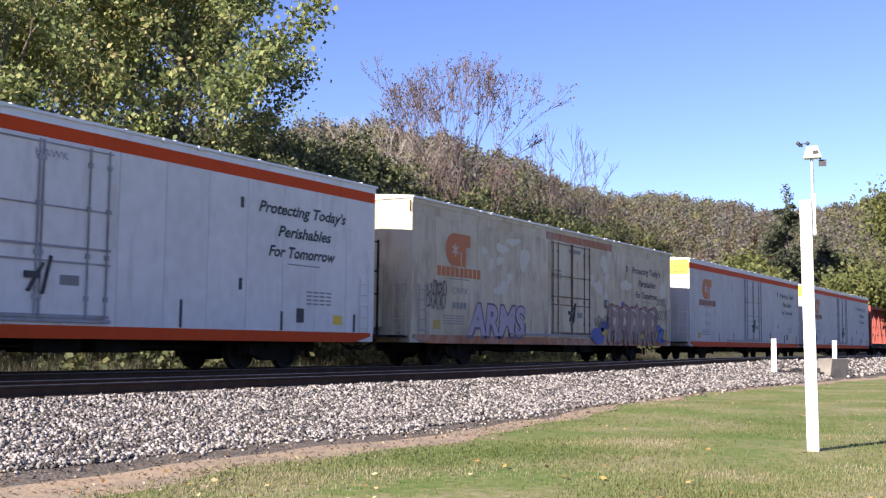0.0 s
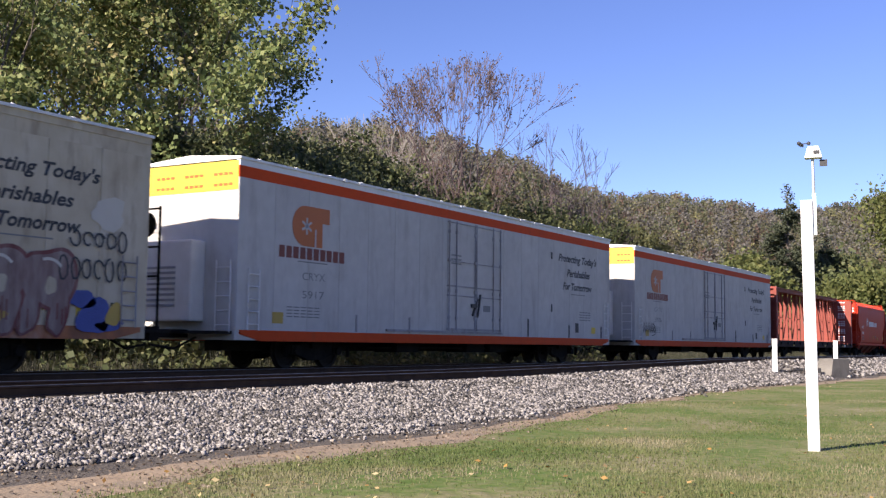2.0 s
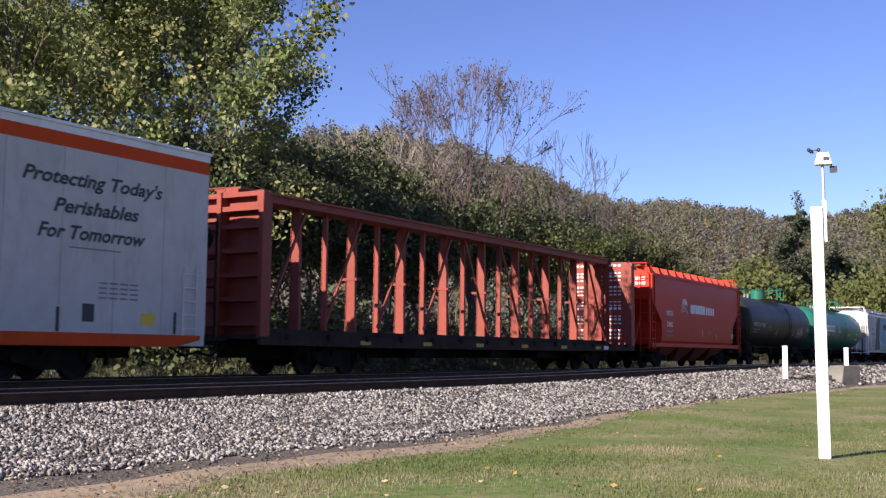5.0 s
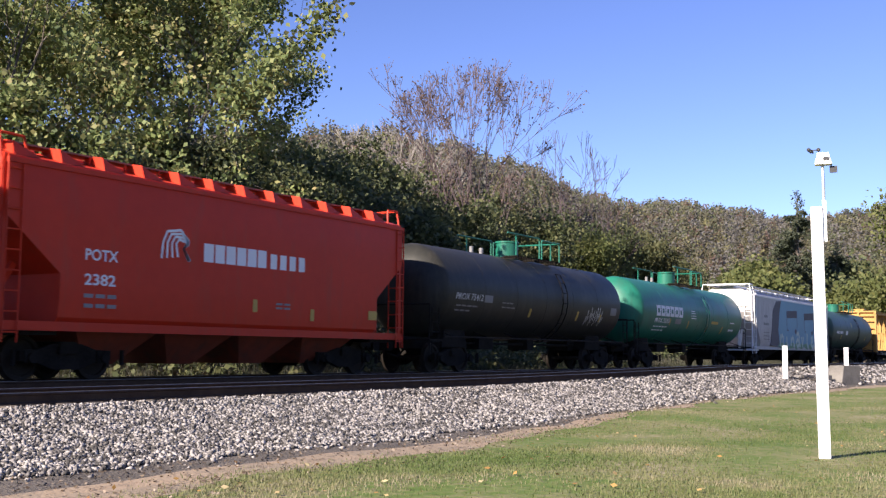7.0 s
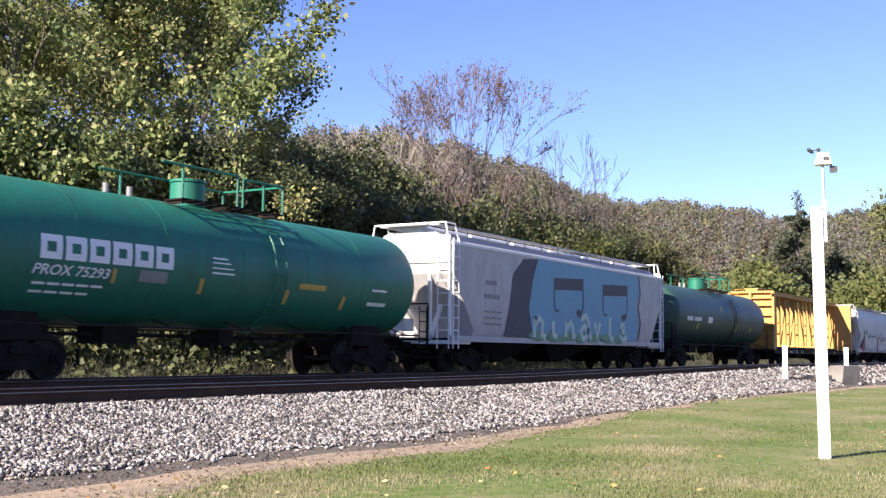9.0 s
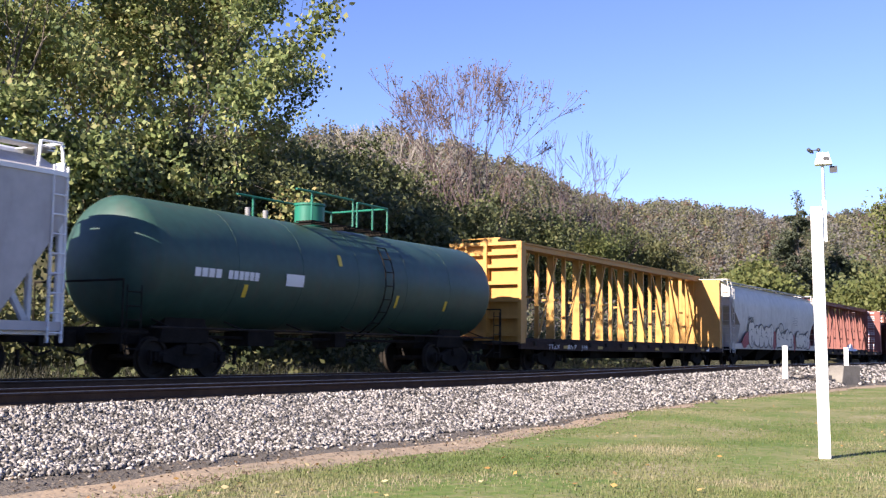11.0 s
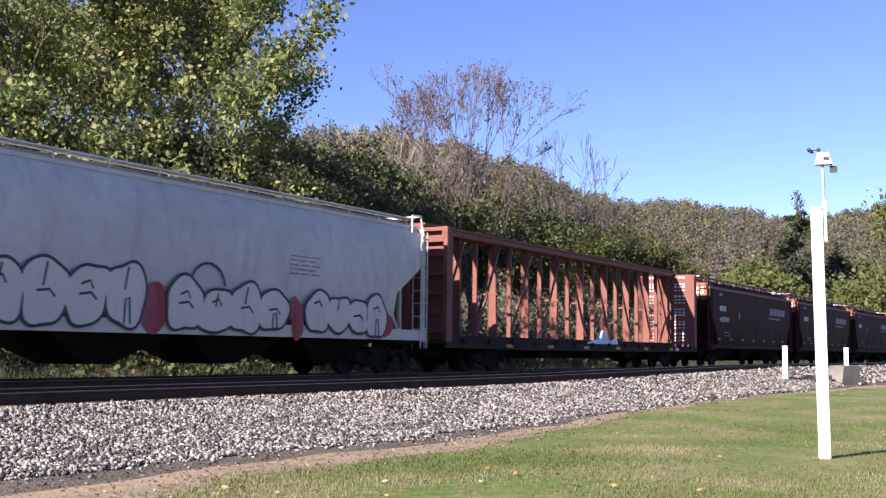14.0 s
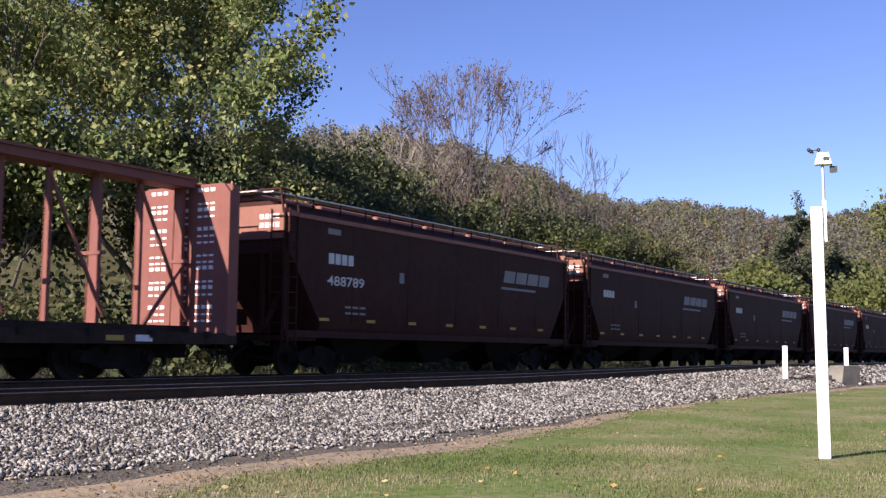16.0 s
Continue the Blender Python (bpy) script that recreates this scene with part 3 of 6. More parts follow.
    ladder(bm, -h - 0.12, -1.5, 0.9, 2.6, 0, 0.45, 5)
    part("end_ladder", bm, M["white"] if not old else M["cream"], car)
    bm = bmesh.new()
    ladder(bm, -h - 0.12, 0.95, 0.9, 3.6, 0, 0.45, 8)
    part("end_ladder", bm, M["white"] if not old else M["cream"], car)
    bm = bmesh.new()
    box(bm, -h - 0.6, -h, -1.5, 1.5, 0.86, 0.93)
    part("end_platform", bm, M["dark"], car)
    # brake stand on the other end
    bm = bmesh.new()
    for y in (-1.3, -0.75, -0.2):
        rod(bm, (h + 0.62, y, 0.9), (h + 0.62, y, 3.65 if y < -0.3 else 3.2), 0.035, 6)
    for z in (2.1, 2.75, 3.6):
        rod(bm, (h + 0.62, -1.3, z), (h + 0.62, -0.75, z), 0.025, 6)
    rod(bm, (h + 0.57, -0.9, 3.25), (h + 0.63, -0.9, 3.25), 0.28, 14)
    box(bm, h, h + 0.85, -1.5, 1.5, 0.86, 0.93)
    part("brake_stand", bm, M["dark"], car)
    bm = bmesh.new()
    box(bm, -h + 1, h - 1, -0.3, 0.3, 0.45, 0.72)
    for x in (-3.2, 1.0, 2.6):
        box(bm, x - 0.6, x + 0.6, -1.1, -0.3, 0.42, 0.72)
    rod(bm, (-5, -0.9, 0.55), (5, -0.9, 0.55), 0.03, 6)
    part("underframe", bm, M["dark"], car)
    trucks(car, 7.7)
    couplers(car, h, 1.35)
    return car, h


reefer(2.65, 25.55, "white", "white refrigerator car with orange-red bands and script slogan", "")
letters(train[-1][0], "HAWK", -0.15, 4.22, 0.8, 0.15, M["faded"], y=-1.64)
dirty, _ = reefer(27.5, 50.35, "old", "dirty cream refrigerator car covered in faded graffiti", "")
bm = bmesh.new()
blocks(bm, -0.25, 0.85, 4.22, 4.36, 7, -1.645)
part("stencil", bm, M["faded"], dirty)
reefer(53.2, 76.15, "dull", "white refrigerator car with a yellow end band", "5917")
tag_car, _ = reefer(79.0, 101.95, "dull", "dull white refrigerator car with a black scrawled tag", "5906")


def bubble(outline, fill, cx, cz, rx, rz, lean, rng, y, edge=0.07, power=2.6):
    """One fat graffiti letter: a rounded slab of paint on a larger dark one."""
    ph = [rng.uniform(0, 6.28) for _ in range(3)]
    n = 30
    for bm_, grow, yy in ((outline, edge, y), (fill, 0.0, y - 0.003)):
        v = []
        for k in range(n):
            a = k * math.tau / n
            c, d = math.cos(a), math.sin(a)
            q = (abs(c) ** power + abs(d) ** power) ** (-1 / power) * (1 + 0.07 * math.sin(3 * a + ph[0]) + 0.05 * math.sin(5 * a + ph[1]))
            z = cz + (rz * q + grow) * d
            v.append(bm_.verts.new((cx + (rx * q + grow) * c + lean * (z - cz), yy, z)))
        bm_.faces.new(v)


def graffiti_on_dirty(car):
    rng = random.Random(4)
    letters(car, "ARMS", -8.1, 0.98, 4.2, 1.0, M["purple"], y=-1.611, bold=0.075, shear=0.12, label="spray-painted lilac letters with purple edge")
    letters(car, "ARMS", -8.05, 1.02, 4.1, 0.95, M["lilac"], y=-1.617, bold=0.035, shear=0.12)
    # painted-over patches
    bm = bmesh.new()
    for k in range(44):
        x, z = rng.uniform(-10.5, 10.5), rng.uniform(2.5, 4.4)
        if -2.0 < x < 2.0 or -10.2 < x < -7.0 or (6.2 < x < 10.2 and z > 2.6):
            continue
        blob(bm, x, z, rng.uniform(0.15, 0.55), rng.uniform(0.1, 0.4), rng, -1.6065 - 0.0002 * k, 14, 0.22)
    part("graffiti", bm, M["whitewash"], car, "pale painted-over patches")
    bm = bmesh.new()
    for cx, cz, rx, rz in ((2.6, 1.1, 0.85, 0.3), (3.3, 1.45, 0.45, 0.22), (5.35, 2.35, 0.16, 0.28), (7.0, 2.25, 0.2, 0.3), (8.5, 2.05, 0.15, 0.25), (10.0, 1.15, 0.5, 0.32), (9.6, 1.5, 0.4, 0.2), (10.4, 0.98, 0.35, 0.12)):
        blob(bm, cx, cz, rx, rz, rng, -1.636)
    part("graffiti", bm, M["spray_blue"], car, "blue sprayed swirls")
    edge, body, hole, shine, drip = (bmesh.new() for _ in range(5))
    for k in range(5):
        cx = 4.3 + 1.14 * k
        y = -1.638 - 0.0008 * k
        bubble(edge, body, cx, 1.86, 0.62, 0.52, 0.05, rng, y, 0.08)
        for dx in (-0.36, 0.34):
            bubble(edge, body, cx + dx - 0.1, 1.22, 0.2, 0.42, 0.22, rng, y - 0.0002, 0.06)
        bubble(body, hole, cx + 0.02, 1.72, 0.13, 0.17, 0.1, rng, y - 0.006, 0.03)
        stroke(shine, [(cx - 0.05 + 0.34 * math.cos(a * 0.3 + 0.5), 1.98 + 0.26 * math.sin(a * 0.3 + 0.5)) for a in range(6)], 0.06, y - 0.011)
        for q in range(4):
            x = cx + rng.uniform(-0.5, 0.5)
            z = rng.uniform(1.2, 1.5)
            stroke(drip, [(x, z), (x, z - rng.uniform(0.2, 0.5))], 0.04, y - 0.009)
    part("graffiti", edge, M["oxblood"], car, "dark red edges of faded letters")
    part("graffiti", body, M["mauve"], car, "faded mauve fat letters")
    part("graffiti", hole, M["cream"], car)
    part("graffiti", shine, M["whitewash"], car)
    part("graffiti", drip, M["oxblood"], car)
    bm = bmesh.new()
    for cx, cz, rx, rz in ((3.3, 1.22, 0.35, 0.12), (7.6, 1.1, 0.3, 0.12), (10.5, 1.2, 0.22, 0.22)):
        blob(bm, cx, cz, rx, rz, rng, -1.644)
    part("graffiti", bm, M["spray_gold"], car, "yellow sprayed accents")
    bm = bmesh.new()
    for x0, z0, n, s in ((2.2, 1.55, 5, 0.34), (9.3, 2.6, 5, 0.3), (9.0, 2.0, 6, 0.3), (-10.6, 2.3, 4, 0.3), (-10.7, 1.9, 4, 0.3), (3.2, 2.3, 2, 0.2)):
        for k in range(n):
            a = x0 + k * s
            tall, ph, turns = rng.uniform(0.12, 0.26), rng.uniform(0, 6), rng.uniform(4.5, 7.5)
            stroke(bm, [(a + 0.15 + (0.15 - 0.008 * q) * math.cos(ph + turns * q / 9), z0 + 0.1 + tall * math.sin(ph + turns * q / 9)) for q in range(10)], 0.045, -1.648)
    part("graffiti", bm, M["ink"], car, "black scrawled tags")


graffiti_on_dirty(dirty)
rng = random.Random(8)
bm = bmesh.new()
for k in range(6):
    a = -10.65 + 0.3 * k
    stroke(bm, [(a, 1.75), (a + 0.05, 1.35), (a + 0.18, 1.62), (a + 0.26, 1.38), (a + 0.1, 1.3), (a + 0.3, 1.45 + 0.15 * rng.random())], 0.045)
stroke(bm, [(-9.3, 1.7), (-8.95, 1.6), (-9.2, 1.45), (-8.9, 1.25), (-9.4, 1.15)], 0.045)
part("graffiti", bm, M["ink"], tag_car, "black scrawled tag")


# ---- centre-beam lumber flats ----
def centre_beam(x0, x1, paint, sill, label, panel_bars=False):
    car, h = begin("lumber_flat_car", x0, x1, label)
    m = M[paint]
    bm = bmesh.new()
    box(bm, -h, h, -1.42, 1.42, 0.92, 1.03)
    part("deck", bm, M[sill], car)
    for s in (-1, 1):
        bm = bmesh.new()
        prism(bm, [(-h, 0.98), (-h, 0.78), (-6.5, 0.74), (6.5, 0.74), (h, 0.78), (h, 0.98)], *sorted((s * 1.36, s * 1.47)))
        sl = part("side_sill", bm, M[sill], car)
        for k in range(14):
            bm = bmesh.new()
            x = -h + 1.0 + k * (2 * h - 2) / 13
            box(bm, x - 0.06, x + 0.06, *sorted((s * 1.44, s * 1.54)), 0.9, 1.06)
            part("winch", bm, M["wheel"], sl)
    bm = bmesh.new()
    for k in range(6):
        blocks(bm, -8.0 + 3.2 * k, -7.4 + 3.2 * k, 0.82, 0.93, 1, -1.478)
    part("reflector", bm, M["spray_gold"], car)
    bm = bmesh.new()
    blocks(bm, 8.8, 9.4, 0.81, 0.95, 1, -1.479)
    part("stencil", bm, M["sign_white"], car)
    # top chord and posts on the centre line
    bm = bmesh.new()
    box(bm, -h + 0.3, h - 0.3, -0.36, 0.36, 4.50, 4.73)
    box(bm, -h + 0.3, h - 0.3, -0.43, 0.43, 4.69, 4.75)
    part("top_chord", bm, m, car)
    bm = bmesh.new()
    box(bm, -h + 0.3, h - 0.3, -0.28, 0.28, 1.02, 1.2)
    part("bottom_chord", bm, M[sill], car)
    n = 18
    step = (2 * h - 1.0) / n
    for k in range(n + 1):
        x = -h + 0.5 + k * step
        wide = k % 2 == 0
        a, b = (0.17, 0.13) if wide else (0.085, 0.07)
        bm = bmesh.new()
        v = [bm.verts.new(p) for p in ((x - 0.03, -a, 1.03), (x + 0.03, -a, 1.03), (x + 0.03, a, 1.03), (x - 0.03, a, 1.03), (x - 0.03, -b, 4.52), (x + 0.03, -b, 4.52), (x + 0.03, b, 4.52), (x - 0.03, b, 4.52))]
        for f in ((0, 1, 2, 3), (4, 7, 6, 5), (0, 4, 5, 1), (1, 5, 6, 2), (2, 6, 7, 3), (3, 7, 4, 0)):
            bm.faces.new([v[i] for i in f])
        for s in (-1, 1):
            bar(bm, (x, s * a, 1.03), (x, s * b, 4.52), 0.11 if wide else 0.09, 0.014)
        if wide:
            box(bm, x - 0.05, x + 0.02, -0.36, 0.36, 2.7, 2.78)
        part("post", bm, m, car)
    for k in range(n):
        if k % 2 == 0:
            continue
        x = -h + 0.5 + k * step
        left = k < n / 2
        bm = bmesh.new()
        lo, hi = (x - 0.2, x + step * 1.1) if left else (x + step * 1.1, x - 0.2)
        bar(bm, (lo, -0.2, 1.35), (hi, -0.2, 4.4), 0.065, 0.065)
        part("brace", bm, m, car)
    # bulkheads
    for s in (-1, 1):
        xo, xi = s * h, s * (h - 0.34)
        bm = bmesh.new()
        xa, xb = sorted((xi, s * (h - 0.26)))
        bmesh_pts = [(-1.46, 1.0), (1.46, 1.0), (1.46, 4.34), (1.25, 4.58), (-1.25, 4.58), (-1.46, 4.34)]
        lo = [bm.verts.new((xa, y, z)) for y, z in bmesh_pts]
        hi = [bm.verts.new((xb, y, z)) for y, z in bmesh_pts]
        bm.faces.new(lo)
        bm.faces.new(hi)
        for k in range(6):
            bm.faces.new((lo[k], lo[(k + 1) % 6], hi[(k + 1) % 6], hi[k]))
        bk = part("bulkhead", bm, m, car)
        lo_, hi_ = sorted((s * (h - 0.26), xo))
        for y0, y1 in ((-1.46, -1.32), (-0.07, 0.07), (1.32, 1.46)):
            bm = bmesh.new()
            box(bm, lo_, hi_, y0, y1, 0.95, 4.58 if abs(y0 + y1) < 1 else 4.4)
            part("bulkhead_post", bm, m, bk)
        for z in (1.3, 1.9, 2.5, 3.1, 3.7, 4.15, 4.5):
            bm = bmesh.new()
            box(bm, lo_ + 0.05, hi_ - 0.02, -1.32, -0.07, z - 0.06, z + 0.06)
            box(bm, lo_ + 0.05, hi_ - 0.02, 0.07, 1.32, z - 0.06, z + 0.06)
            part("bulkhead_rib", bm, m, bk)
        for sy in (-1, 1):
            bm = bmesh.new()
            prism(bm, [(lo_, 4.2), (hi_, 4.2), (hi_, 4.52), (lo_, 4.56)], *sorted((sy * 1.26, sy * 1.462)))
            part("corner_gusset", bm, m, bk)
        bm = bmesh.new()
        ladder(bm, s * (h + 0.05), 0.75, 1.0, 4.6, 0, 0.42, 9)
        path(bm, [(s * (h + 0.03), 0.9, 4.58), (s * (h + 0.03), 0.9, 4.68), (s * (h + 0.03), -0.2, 4.68), (s * (h + 0.03), -0.2, 4.58)], 0.02)
        part("end_ladder", bm, m, bk)
        if s > 0 and panel_bars:
            bm = bmesh.new()
            for k in range(21):
                z = 4.4 - k * 0.155
                for y0, nn in ((1.1, 3), (0.2, 2), (-0.45, 3)):
                    if (k * 7 + nn * 3) % 4:
                        for q in range(nn):
                            box(bm, xi - 0.008, xi, y0 - 0.2 * q - 0.13, y0 - 0.2 * q, z, z + (0.09 if k % 3 == 0 else 0.05))
            part("stencil", bm, M["sign_white"], bk)
    # sheer braces beside the bulkheads
    for s in (-1, 1):
        bm = bmesh.new()
        bar(bm, (s * (h - 1.7), -0.14, 1.15), (s * (h - 0.36), -0.14, 2.8), 0.075, 0.06)
        part("brace", bm, m, car)
    bm = bmesh.new()
    box(bm, -h + 0.5, h - 0.5, -0.35, 0.35, 0.45, 0.92)
    for x in (-4.2, 0.6, 4.0):
        box(bm, x - 0.5, x + 0.5, -1.1, -0.3, 0.5, 0.8)
    part("underframe", bm, M["dark"], car)
    trucks(car, 8.6)
    couplers(car, h, 0.95)
    return car, h


centre_beam(104.0, 128.3, "beam_red", "sill_dark", "empty red centre-beam lumber flat car with stencilled bulkhead", True)


# ---- covered hoppers ----
def hopper(x0, x1, side, roofm, endm, label, style, bays=3):
    """Covered hopper; style is one of flat, round, potash."""
    car, h = begin("covered_hopper_car", x0, x1, label)
    if style == "round":
        prof = [(1.30, 1.10), (1.44, 1.55), (1.56, 2.2), (1.565, 2.3), (1.60, 2.9), (1.585, 3.3), (1.57, 3.5), (1.45, 4.0), (1.22, 4.38), (0.85, 4.56)]
    elif style == "potash":
        prof = [(1.44, 1.10), (1.56, 1.25), (1.6, 1.6), (1.6, 2.1), (1.6, 3.1), (1.6, 4.1), (1.54, 4.27), (0.8, 4.50)]
    else:
        prof = [(1.48, 1.12), (1.58, 1.35), (1.6, 2.4), (1.6, 3.1), (1.6, 4.02), (0.85, 4.46)]
    loop = [(-y, z) for y, z in prof] + [(y, z) for y, z in reversed(prof)]
    # grain hoppers: lower end parts get the shaded brown
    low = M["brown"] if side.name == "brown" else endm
    cut_top, cut_foot, cut = {"flat": (3.1, 1.3, 1.35), "round": (3.3, 2.3, 1.5), "potash": (3.1, 2.1, 1.25)}[style]

    def hx(z):
        return h - 0.06 - cut * min(max((cut_top - z) / (cut_top - cut_foot), 0), 1)

    bm = bmesh.new()
    n = len(loop)
    a = [bm.verts.new((-hx(z), y, z)) for y, z in loop]
    b = [bm.verts.new((hx(z), y, z)) for y, z in loop]
    for k in range(n):
        bm.faces.new((a[k], a[(k + 1) % n], b[(k + 1) % n], b[k]))
    for r in (a, b):
        for k in range(n // 2 - 1):
            bm.faces.new((r[k], r[k + 1], r[n - 2 - k], r[n - 1 - k]))
    body = part("body", bm, side, car, smooth=28)
    # side stakes seen as faint welds
    if style == "flat":
        for k in range(1, 2 * bays):
            x = -h + k * 2 * h / (2 * bays)
            bm = bmesh.new()
            box(bm, x - 0.008, x + 0.008, -1.603, -1.59, 1.4, 4.0)
            part("weld_seam", bm, side, body)
    for s in (-1, 1):
        bm = bmesh.new()
        box(bm, -h, h, *sorted((s * 1.42, s * 1.58)), 0.98, 1.16 if style != "round" else 1.28)
        part("side_sill", bm, side if style != "round" else M["whitewash"], car)
        bm = bmesh.new()
        zt = {"flat": 4.0, "round": 4.3, "potash": 4.12}[style]
        yt = {"flat": 1.58, "round": 1.24, "potash": 1.58}[style]
        box(bm, -h + 0.02, h - 0.02, *sorted((s * (yt - 0.03), s * (yt + 0.055))), zt, zt + 0.09)
        part("roof_rail", bm, roofm, car)
    # running board, its posts and the hatches
    board = bmesh.new()
    zb = 4.62 if style != "potash" else 4.58
    for s in (-1, 1):
        box(board, -h - 0.05, h + 0.05, *sorted((s * 0.75, s * 1.12)), zb, zb + 0.035)
    for s in (-1, 1):
        box(board, s * h - 0.3, s * h + 0.3, -0.8, 0.8, zb + 0.003, zb + 0.033)
    rb = part("running_board", board, M["galv"] if style != "potash" else M["brown_lit"], car)
    for k in range(14):
        x = -h + 0.4 + k * (2 * h - 0.8) / 13
        bm = bmesh.new()
        for s in (-1, 1):
            rod(bm, (x, s * 1.1, 4.2), (x, s * 1.1, zb), 0.025, 6)
        part("board_bracket", bm, side, rb)
    for k in range(bays * 2):
        bm = bmesh.new()
        x = -h + (k + 0.5) * 2 * h / (bays * 2)
        box(bm, x - h / bays / 2 + 0.1, x + h / bays / 2 - 0.1, -0.4, 0.4, 4.4, 4.66)
        part("hatch", bevelled(bm, 0.04, 1), roofm, car)
    if style == "potash":
        for k in range(12):
            x = -h + 0.25 + k * (2 * h - 0.5) / 12
            bm = bmesh.new()
            v = [bm.verts.new(p) for p in ((x, -1.5, 4.28), (x, -0.85, 4.50), (x, -0.85, 4.66), (x, -1.42, 4.56), (x + 0.6, -1.45, 4.31), (x + 0.6, -0.85, 4.50))]
            for f in ((0, 1, 2, 3), (0, 3, 4), (1, 5, 2), (2, 5, 4, 3), (0, 4, 5, 1)):
                bm.faces.new([v[i] for i in f])
            part("roof_gusset", bm, side, car)
    # ends: upper end sheet, corner posts, ladders, slope-sheet struts, platform
    for s in (-1, 1):
        bm = bmesh.new()
        box(bm, *sorted((s * (h - 0.04), s * h)), -1.5, 1.5, 3.45 if style != "round" else 3.7, 4.3)
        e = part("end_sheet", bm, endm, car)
        if s < 0 and style != "round":
            bm = bmesh.new()
            for k in range(2):
                for q in range(4):
                    box(bm, -h - 0.008, -h, -1.3 + 0.17 * q, -1.18 + 0.17 * q, 3.95 - 0.22 * k, 4.08 - 0.22 * k)
            part("stencil", bm, M["sign_white"], e)
        for y in (-1.52, 1.44):
            bm = bmesh.new()
            box(bm, *sorted((s * (h - 0.1), s * h)), y, y + 0.08, 1.0, 4.1)
            part("corner_post", bm, low, car)
        bm = bmesh.new()
        ladder(bm, s * (h - 0.35), -1.62, 0.75, 4.2, s * 0.33, 0, 9, 0.02)
        ladder(bm, s * (h + 0.04), -1.5, 0.75, 4.2, 0, 0.42, 9, 0.02)
        path(bm, [(s * (h + 0.02), -1.45, 4.1), (s * (h + 0.02), -1.35, 4.7), (s * (h + 0.02), 1.35, 4.7), (s * (h + 0.02), 1.45, 4.1)], 0.03)
        path(bm, [(s * (h - 0.6), -1.45, 4.15), (s * (h - 0.5), -1.38, 4.68), (s * (h + 0.02), -1.36, 4.7)], 0.026)
        part("ladder", bm, low, car)
        for y in (-0.7, 0.7):
            bm = bmesh.new()
            bar(bm, (s * (h - 0.1), y, 1.05), (s * (h - 0.9), y, 2.3), 0.12, 0.1)
            bar(bm, (s * (h - 0.12), y, 1.05), (s * (h - 0.12), y, 3.5), 0.1, 0.1)
            part("end_strut", bm, low, car)
        bm = bmesh.new()
        box(bm, *sorted((s * (h - 1.4), s * h)), -1.45, 1.45, 0.9, 1.02)
        part("end_platform", bm, M["dark"] if style != "flat" else low, car)
    bm = bmesh.new()
    rod(bm, (-h - 0.08, 0.5, 2.4), (-h - 0.02, 0.5, 2.4), 0.28, 14)
    part("brake_wheel", bm, low, car)
    bm = bmesh.new()
    box(bm, -h + 0.05, -h + 0.6, 0.2, 0.9, 1.3, 1.7)
    part("brake_gear", bm, low, car)
    # discharge bays
    for k in range(bays):
        x = -h + 1.9 + (k + 0.5) * (2 * h - 3.8) / bays
        w = (2 * h - 3.8) / bays / 2
        bm = bmesh.new()
        v = [bm.verts.new(p) for p in ((x - w, -1.4, 1.1), (x + w, -1.4, 1.1), (x + w, 1.4, 1.1), (x - w, 1.4, 1.1), (x - 0.4, -0.7, 0.32), (x + 0.4, -0.7, 0.32), (x + 0.4, 0.7, 0.32), (x - 0.4, 0.7, 0.32))]
        for f in ((0, 1, 2, 3), (4, 7, 6, 5), (0, 4, 5, 1), (1, 5, 6, 2), (2, 6, 7, 3), (3, 7, 4, 0)):
            bm.faces.new([v[i] for i in f])
        part("discharge_bay", bm, M["potash_dark"] if style == "potash" else M["dark"], car)
    trucks(car, h - 2.0)
    couplers(car, h, 0.9)
    return car, h


pot, ph = hopper(130.0, 143.4, M["potash"], M["potash"], M["potash"], "bright orange-red covered hopper car with white emblem", "potash", 4)
bm = bmesh.new()
blocks(bm, -1.45, 0.75, 2.62, 3.04, 6, gap=0.15)
blocks(bm, 0.85, 2.3, 2.62, 2.98, 4, gap=0.35)
part("wordmark", bm, M["sign_white"], pot, "white maker's letters as plain blocks")
bm = bmesh.new()
for k in range(4):
    stroke(bm, [(-2.75 + 0.16 * k, 2.60 + 0.02 * k), (-2.72 + 0.13 * k, 2.95), (-2.6 + 0.12 * k, 3.2 - 0.05 * k), (-2.2 + 0.04 * k, 3.26 - 0.08 * k), (-1.95, 3.05 - 0.03 * k), (-2.1, 2.85), (-1.95 + 0.02 * k, 2.6)], 0.06)
part("emblem", bm, M["sign_white"], pot, "white swirl emblem")
letters(pot, "POTX", -4.8, 2.42, 0.85, 0.22, M["sign_white"], bold=0.02)
letters(pot, "2382", -4.8, 1.92, 0.8, 0.22, M["sign_white"], bold=0.02)
bm = bmesh.new()
for k in range(2):
    blocks(bm, -4.8, -3.9, 1.66 - 0.2 * k, 1.74 - 0.2 * k, 3)
    blocks(bm, 1.1, 1.7, 1.75 - 0.1 * k, 1.8 - 0.1 * k, 2)
part("stencil", bm, M["faded"], pot)
bm = bmesh.new()
plate(bm, 0.25, 0.4, 1.55, 1.85)
plate(bm, 2.45, 2.6, 1.4, 1.7)
plate(bm, 5.0, 5.4, 1.5, 1.75)
part("reflector", bm, M["spray_gold"], pot)


